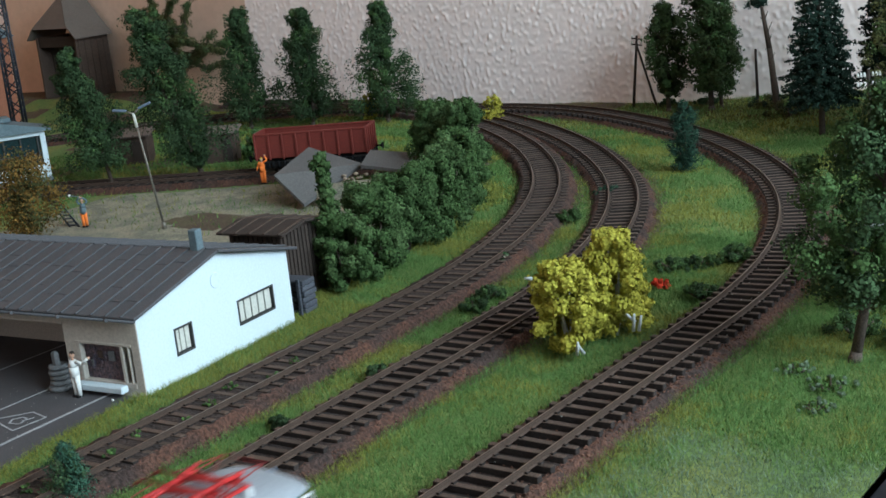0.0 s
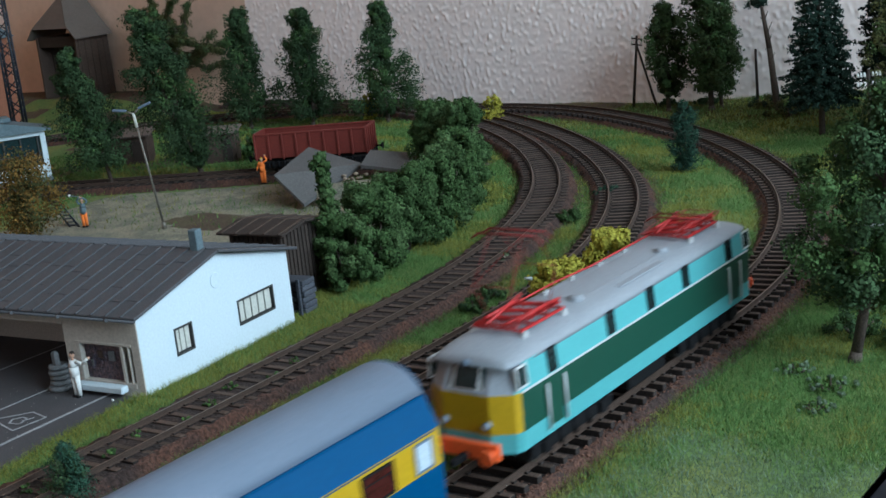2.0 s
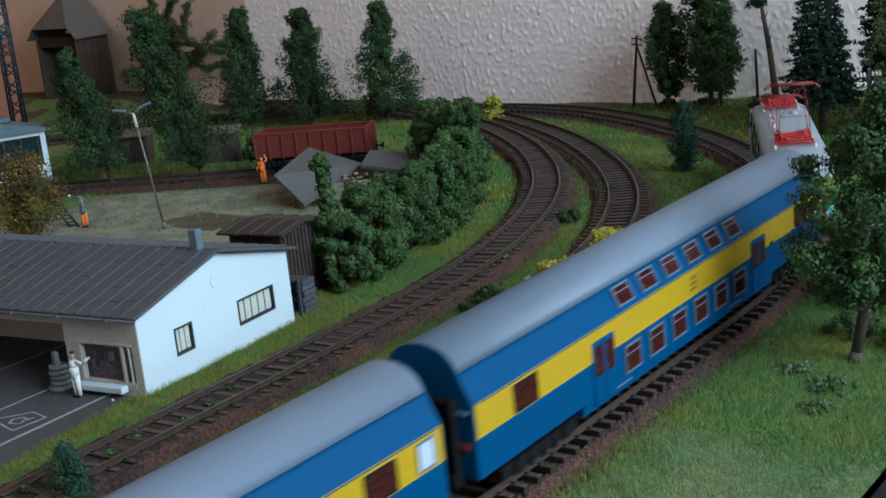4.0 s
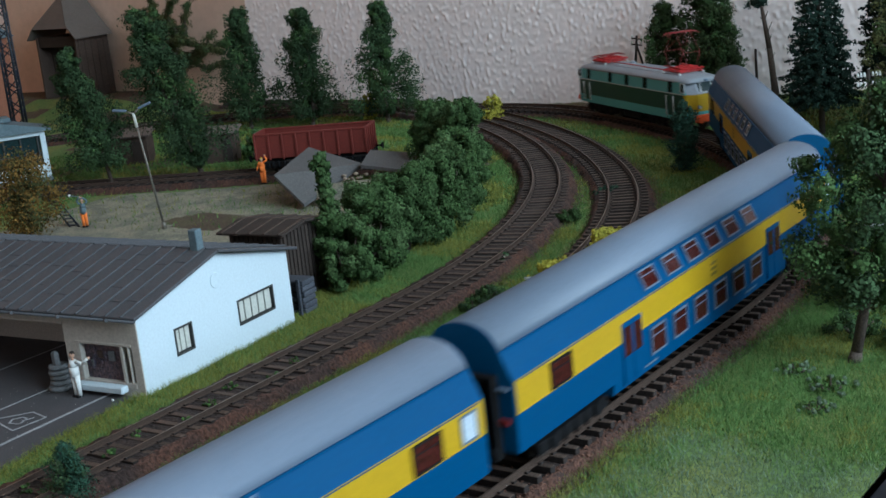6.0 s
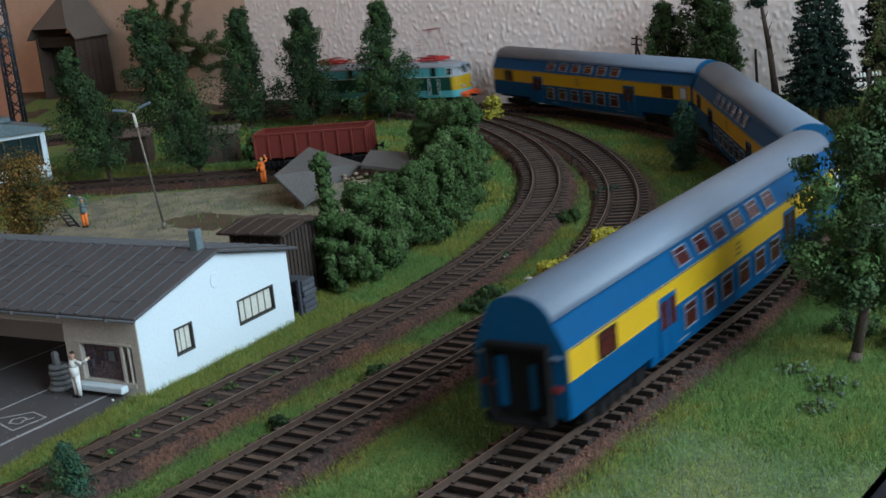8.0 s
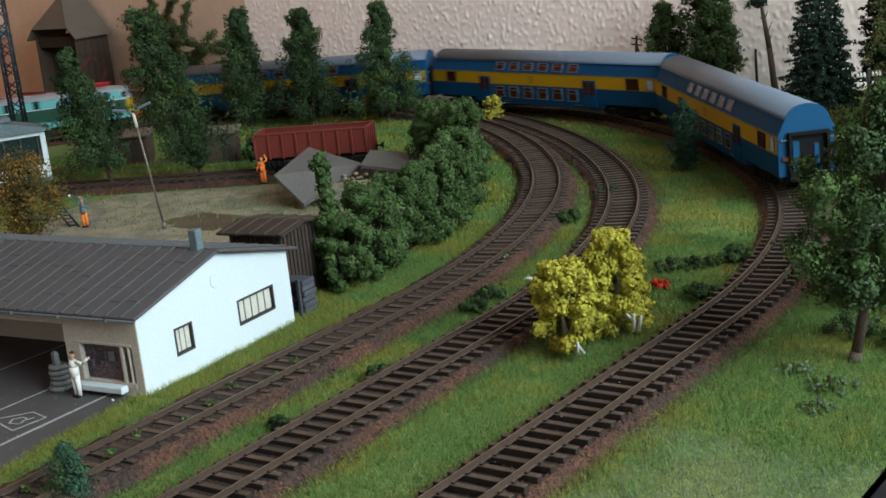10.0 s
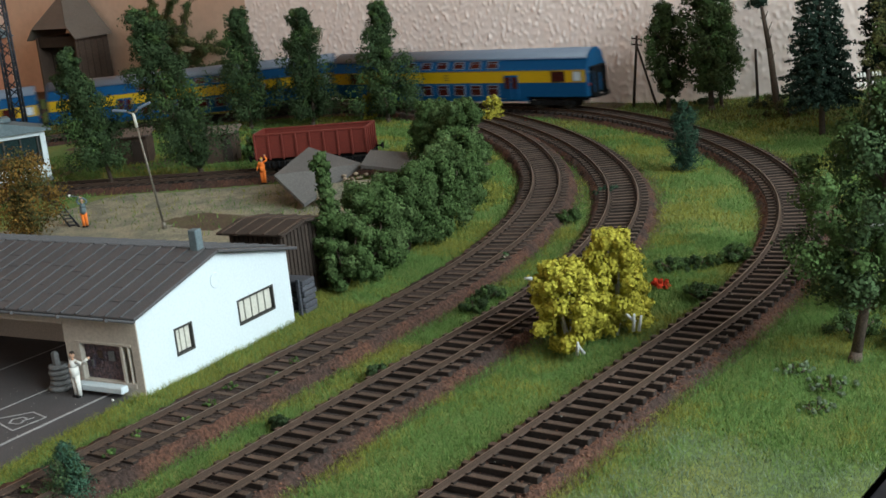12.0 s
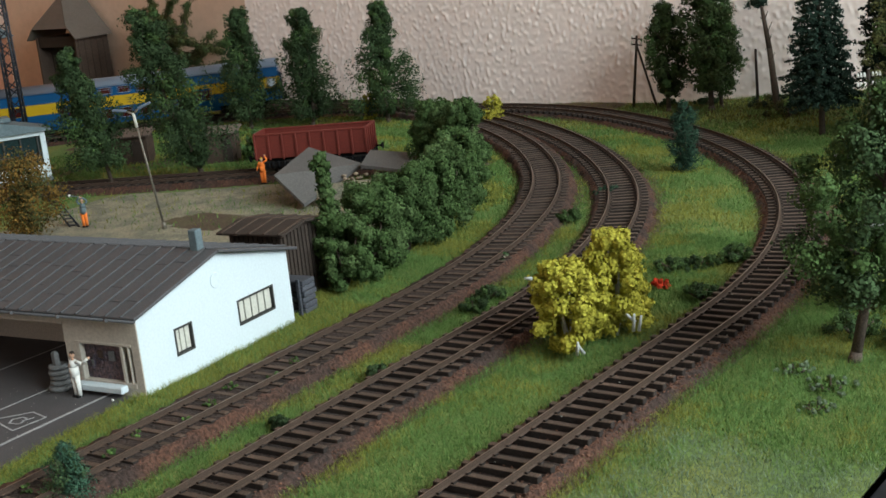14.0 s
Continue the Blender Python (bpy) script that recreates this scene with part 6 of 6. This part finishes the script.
shrub("red_flower_clump", -0.2830, 0.5080, 0.0028, 0.0040, "small clump of red flowers beside the yellow shrub", 92, [M_FLOWER], clumps=8, count=40, size=0.0012, category="flowers", group="red flowers", lobe=0.5)
shrub("red_flower_clump", -0.6080, 0.9350, 0.0060, 0.0026, "small clump of red flowers by the far curve", 93, [M_FLOWER], clumps=8, count=40, size=0.0014, category="flowers", group="red flowers", lobe=0.5)


# ---- grass, stones, sleepers ----
def build_grass():
    """Static grass as fine blades, denser near the viewer, in patches of several tones."""
    bands = [(-0.46, EDGE_X, 0.20, 0.62, 420000, 0.00013, 0.0026), (-0.66, EDGE_X, 0.60, 0.88, 150000, 0.00022, 0.0027), (-1.05, EDGE_X, 0.86, 1.065, 90000, 0.0004, 0.0030), (-1.0, -0.46, 0.55, 0.88, 60000, 0.0004, 0.0034), (-0.60, EDGE_X, -0.4, 0.20, 30000, 0.0004, 0.0030)]
    pts = []
    for x0, x1, y0, y1, n, w, ln in bands:
        x, y = RNG.uniform(x0, x1, n), RNG.uniform(y0, y1, n)
        away = from_tracks(x, y)
        keep = away > 0.0160 + 0.0025 * RNG.random(n) + 0.0025 * np.sin(x * 310 + y * 170) * np.sin(y * 260)
        x, y, away = x[keep], y[keep], away[keep]
        inv = HOUSE.inverted()
        lx = inv[0][0] * x + inv[0][1] * y + inv[0][3]
        ly = inv[1][0] * x + inv[1][1] * y + inv[1][3]
        keep = ~((lx < 0.0005) & (ly > -0.16) & (ly < 0.104) & (lx < -0.008 + 0.009 * (ly > -0.001)))
        gravel = (x > -0.80) & (x < -0.50) & (y > 0.44) & (y < 0.69)
        keep &= ~(gravel & (RNG.random(len(x)) < 0.93))
        keep &= ~((y > 0.985) & (x < -0.56) & (RNG.random(len(x)) < 0.9))
        x, y, away = x[keep], y[keep], away[keep]
        pts.append((x, y, away, np.full(len(x), w), np.full(len(x), ln)))
    x, y, away, w, ln = (np.concatenate(c) for c in zip(*pts))
    n = len(x)
    patch = np.array([noise.noise(Vector((a * 22, b * 22, 7))) + 0.4 * noise.noise(Vector((a * 90, b * 90, 3))) for a, b in zip(x, y)])
    z = np.array([ground_z(a, b) for a, b in zip(x, y)])
    k = np.clip((away - 0.017) / 0.02, 0, 1)
    z = z * k - 0.0078 * (1 - k)
    kind = np.where(patch + 0.14 * RNG.normal(size=n) > 0.12, 1, 0)
    kind = np.where((away < 0.0225) & (RNG.random(n) < 0.4), 3, kind)
    hoary = np.minimum(0.372 + 0.03 * patch - y, x + 0.192 + 0.02 * patch) / 0.012 + 0.6 * RNG.normal(size=n) > 0
    kind = np.where(hoary, 2, kind)
    kind = np.where((y > 0.93) & (x > -0.6) & (RNG.random(n) < 0.45), 3, kind)
    near_house = (x < -0.395) & (y < 0.46)
    kind = np.where(near_house & (RNG.random(n) < 0.7), 1, kind)
    ang = RNG.uniform(0, 2 * np.pi, n)
    length = ln * (0.45 + 0.75 * RNG.random(n)) * np.where(hoary, 0.7, 1.0) * np.where(near_house, 1.3, 1.0)
    lean = RNG.normal(size=(n, 2)) * 0.45
    side = np.stack([np.cos(ang) * w, np.sin(ang) * w, np.zeros(n)], 1)
    base = np.stack([x, y, z - 0.0003], 1)
    tip = base + np.stack([lean[:, 0] * length, lean[:, 1] * length, length], 1)
    for i, (m, lab) in enumerate(((M_GRASS, "short green static grass"), (M_GRASS_Y, "yellowish green static grass"), (M_GRASS_P, "pale hoary ground cover"), (M_GRASS_D, "dry brownish grass along the tracks"))):
        s = kind == i
        v = np.stack([base[s] - side[s], base[s] + side[s], tip[s]], 1).reshape(-1, 3)
        c = int(s.sum())
        me = bpy.data.meshes.new("grass")
        me.vertices.add(c * 3)
        me.vertices.foreach_set("co", v.astype(np.float32).ravel())
        me.loops.add(c * 3)
        me.loops.foreach_set("vertex_index", np.arange(c * 3, dtype=np.int32))
        me.polygons.add(c)
        me.polygons.foreach_set("loop_start", np.arange(0, c * 3, 3, dtype=np.int32))
        me.materials.append(m)
        me.update(calc_edges=True)
        tagged(new("grass", me), lab, "grass", kind="stuff")


build_grass()


def build_specks():
    """Pale specks of dust and gravel strewn on the asphalt and the nearer track."""
    verts, faces = [], []
    for k in range(170):
        if k < 120:
            c = HOUSE @ Vector((-0.012 - 0.10 * RNG.random(), -0.10 + 0.097 * RNG.random(), 0.0005))
        else:
            x, y, h = track_at("outer", RNG.uniform(-0.25, 0.15))
            c = Vector((x + RNG.uniform(-0.014, 0.014), y, -0.0018))
        r = RNG.uniform(0.00008, 0.00030)
        n = len(verts)
        verts.extend([c + Vector(v) * r for v in ((1, 0, -0.5), (-0.6, 0.9, -0.5), (-0.6, -0.8, -0.5), (0, 0.1, 0.8))])
        faces.extend([(n, n + 1, n + 3), (n + 1, n + 2, n + 3), (n + 2, n, n + 3), (n, n + 2, n + 1)])
    tagged(new("dust_specks", mesh_of("dust_specks", verts, faces, M_CURTAIN)), "pale specks of dust on asphalt and sleepers", "dust", kind="stuff")


build_specks()


def build_stones():
    """Loose ballast stones between and beside the sleepers of the nearer track."""
    verts, faces = [], []
    base = np.array([(1, 0, 0), (-1, 0, 0), (0, 1, 0), (0, -1, 0), (0, 0, 1), (0, 0, -1)], float)
    tri = [(0, 2, 4), (2, 1, 4), (1, 3, 4), (3, 0, 4), (2, 0, 5), (1, 2, 5), (3, 1, 5), (0, 3, 5)]
    for key, count in (("outer", 8000), ("middle", 6500), ("inner", 5000)):
        s = RNG.uniform(-0.34, 0.42, count)
        o = np.where(RNG.random(count) < 0.25, RNG.uniform(-0.0145, 0.0145, count), np.sign(RNG.normal(size=count)) * RNG.uniform(0.0135, 0.0190, count))
        for a, b in zip(s, o):
            x, y, h = track_at(key, a)
            z = -0.0045 if abs(b) < 0.0158 else -0.0046 - 0.9 * (abs(b) - 0.0158)
            c = np.array((x + b * math.cos(h), y + b * math.sin(h), z))
            r = RNG.uniform(0.00035, 0.0008)
            p = base * (r * RNG.uniform(0.6, 1.2, (6, 1))) @ np.array(Euler(RNG.uniform(0, 6, 3)).to_matrix()) + c
            n = len(verts)
            verts.extend(p.tolist())
            faces.extend([(n + i, n + j, n + k) for i, j, k in tri])
    ob = new("ballast_stones", mesh_of("ballast_stones", verts, faces, M_STONE))
    tagged(ob, "loose reddish brown ballast stones", "gravel", kind="stuff")


build_stones()


def build_sleepers():
    bm = bmesh.new()
    box(bm, (-0.0148, -0.00135, -0.0046), (0.0148, 0.00135, -0.0021), 0.0002)
    for s in (-1, 1):
        for e in (-1, 1):
            box(bm, (s * 0.0087 + e * 0.0016 - 0.0005, -0.0009, -0.0021), (s * 0.0087 + e * 0.0016 + 0.0005, 0.0009, -0.0014))
    me = bpy.data.meshes.new("sleeper")
    bm.to_mesh(me)
    bm.free()
    for m in (M_SLEEPER_SHADE, M_SLEEPER_LIT):
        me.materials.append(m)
    # Upward faces take the paler colour, as if lit from above.
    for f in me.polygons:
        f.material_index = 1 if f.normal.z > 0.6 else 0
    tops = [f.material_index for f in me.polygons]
    rr = random.Random(3)
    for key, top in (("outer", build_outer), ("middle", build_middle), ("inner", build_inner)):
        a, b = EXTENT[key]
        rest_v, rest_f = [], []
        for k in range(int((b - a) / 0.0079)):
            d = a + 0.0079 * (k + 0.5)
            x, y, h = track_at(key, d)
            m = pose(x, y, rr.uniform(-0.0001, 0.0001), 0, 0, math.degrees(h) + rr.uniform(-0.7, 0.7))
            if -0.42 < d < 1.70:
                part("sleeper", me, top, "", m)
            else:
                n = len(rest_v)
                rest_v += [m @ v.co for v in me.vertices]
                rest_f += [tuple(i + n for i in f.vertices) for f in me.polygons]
        tagged(part("far_sleepers", mesh_of("far_sleepers", rest_v, rest_f, [M_SLEEPER_SHADE, M_SLEEPER_LIT], tops * (len(rest_f) // len(tops))), top), kind="stuff")
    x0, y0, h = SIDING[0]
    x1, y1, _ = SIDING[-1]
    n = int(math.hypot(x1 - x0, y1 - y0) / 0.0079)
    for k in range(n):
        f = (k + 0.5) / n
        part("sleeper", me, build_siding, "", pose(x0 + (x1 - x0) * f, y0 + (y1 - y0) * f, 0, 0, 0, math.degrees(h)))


build_sleepers()

motions()
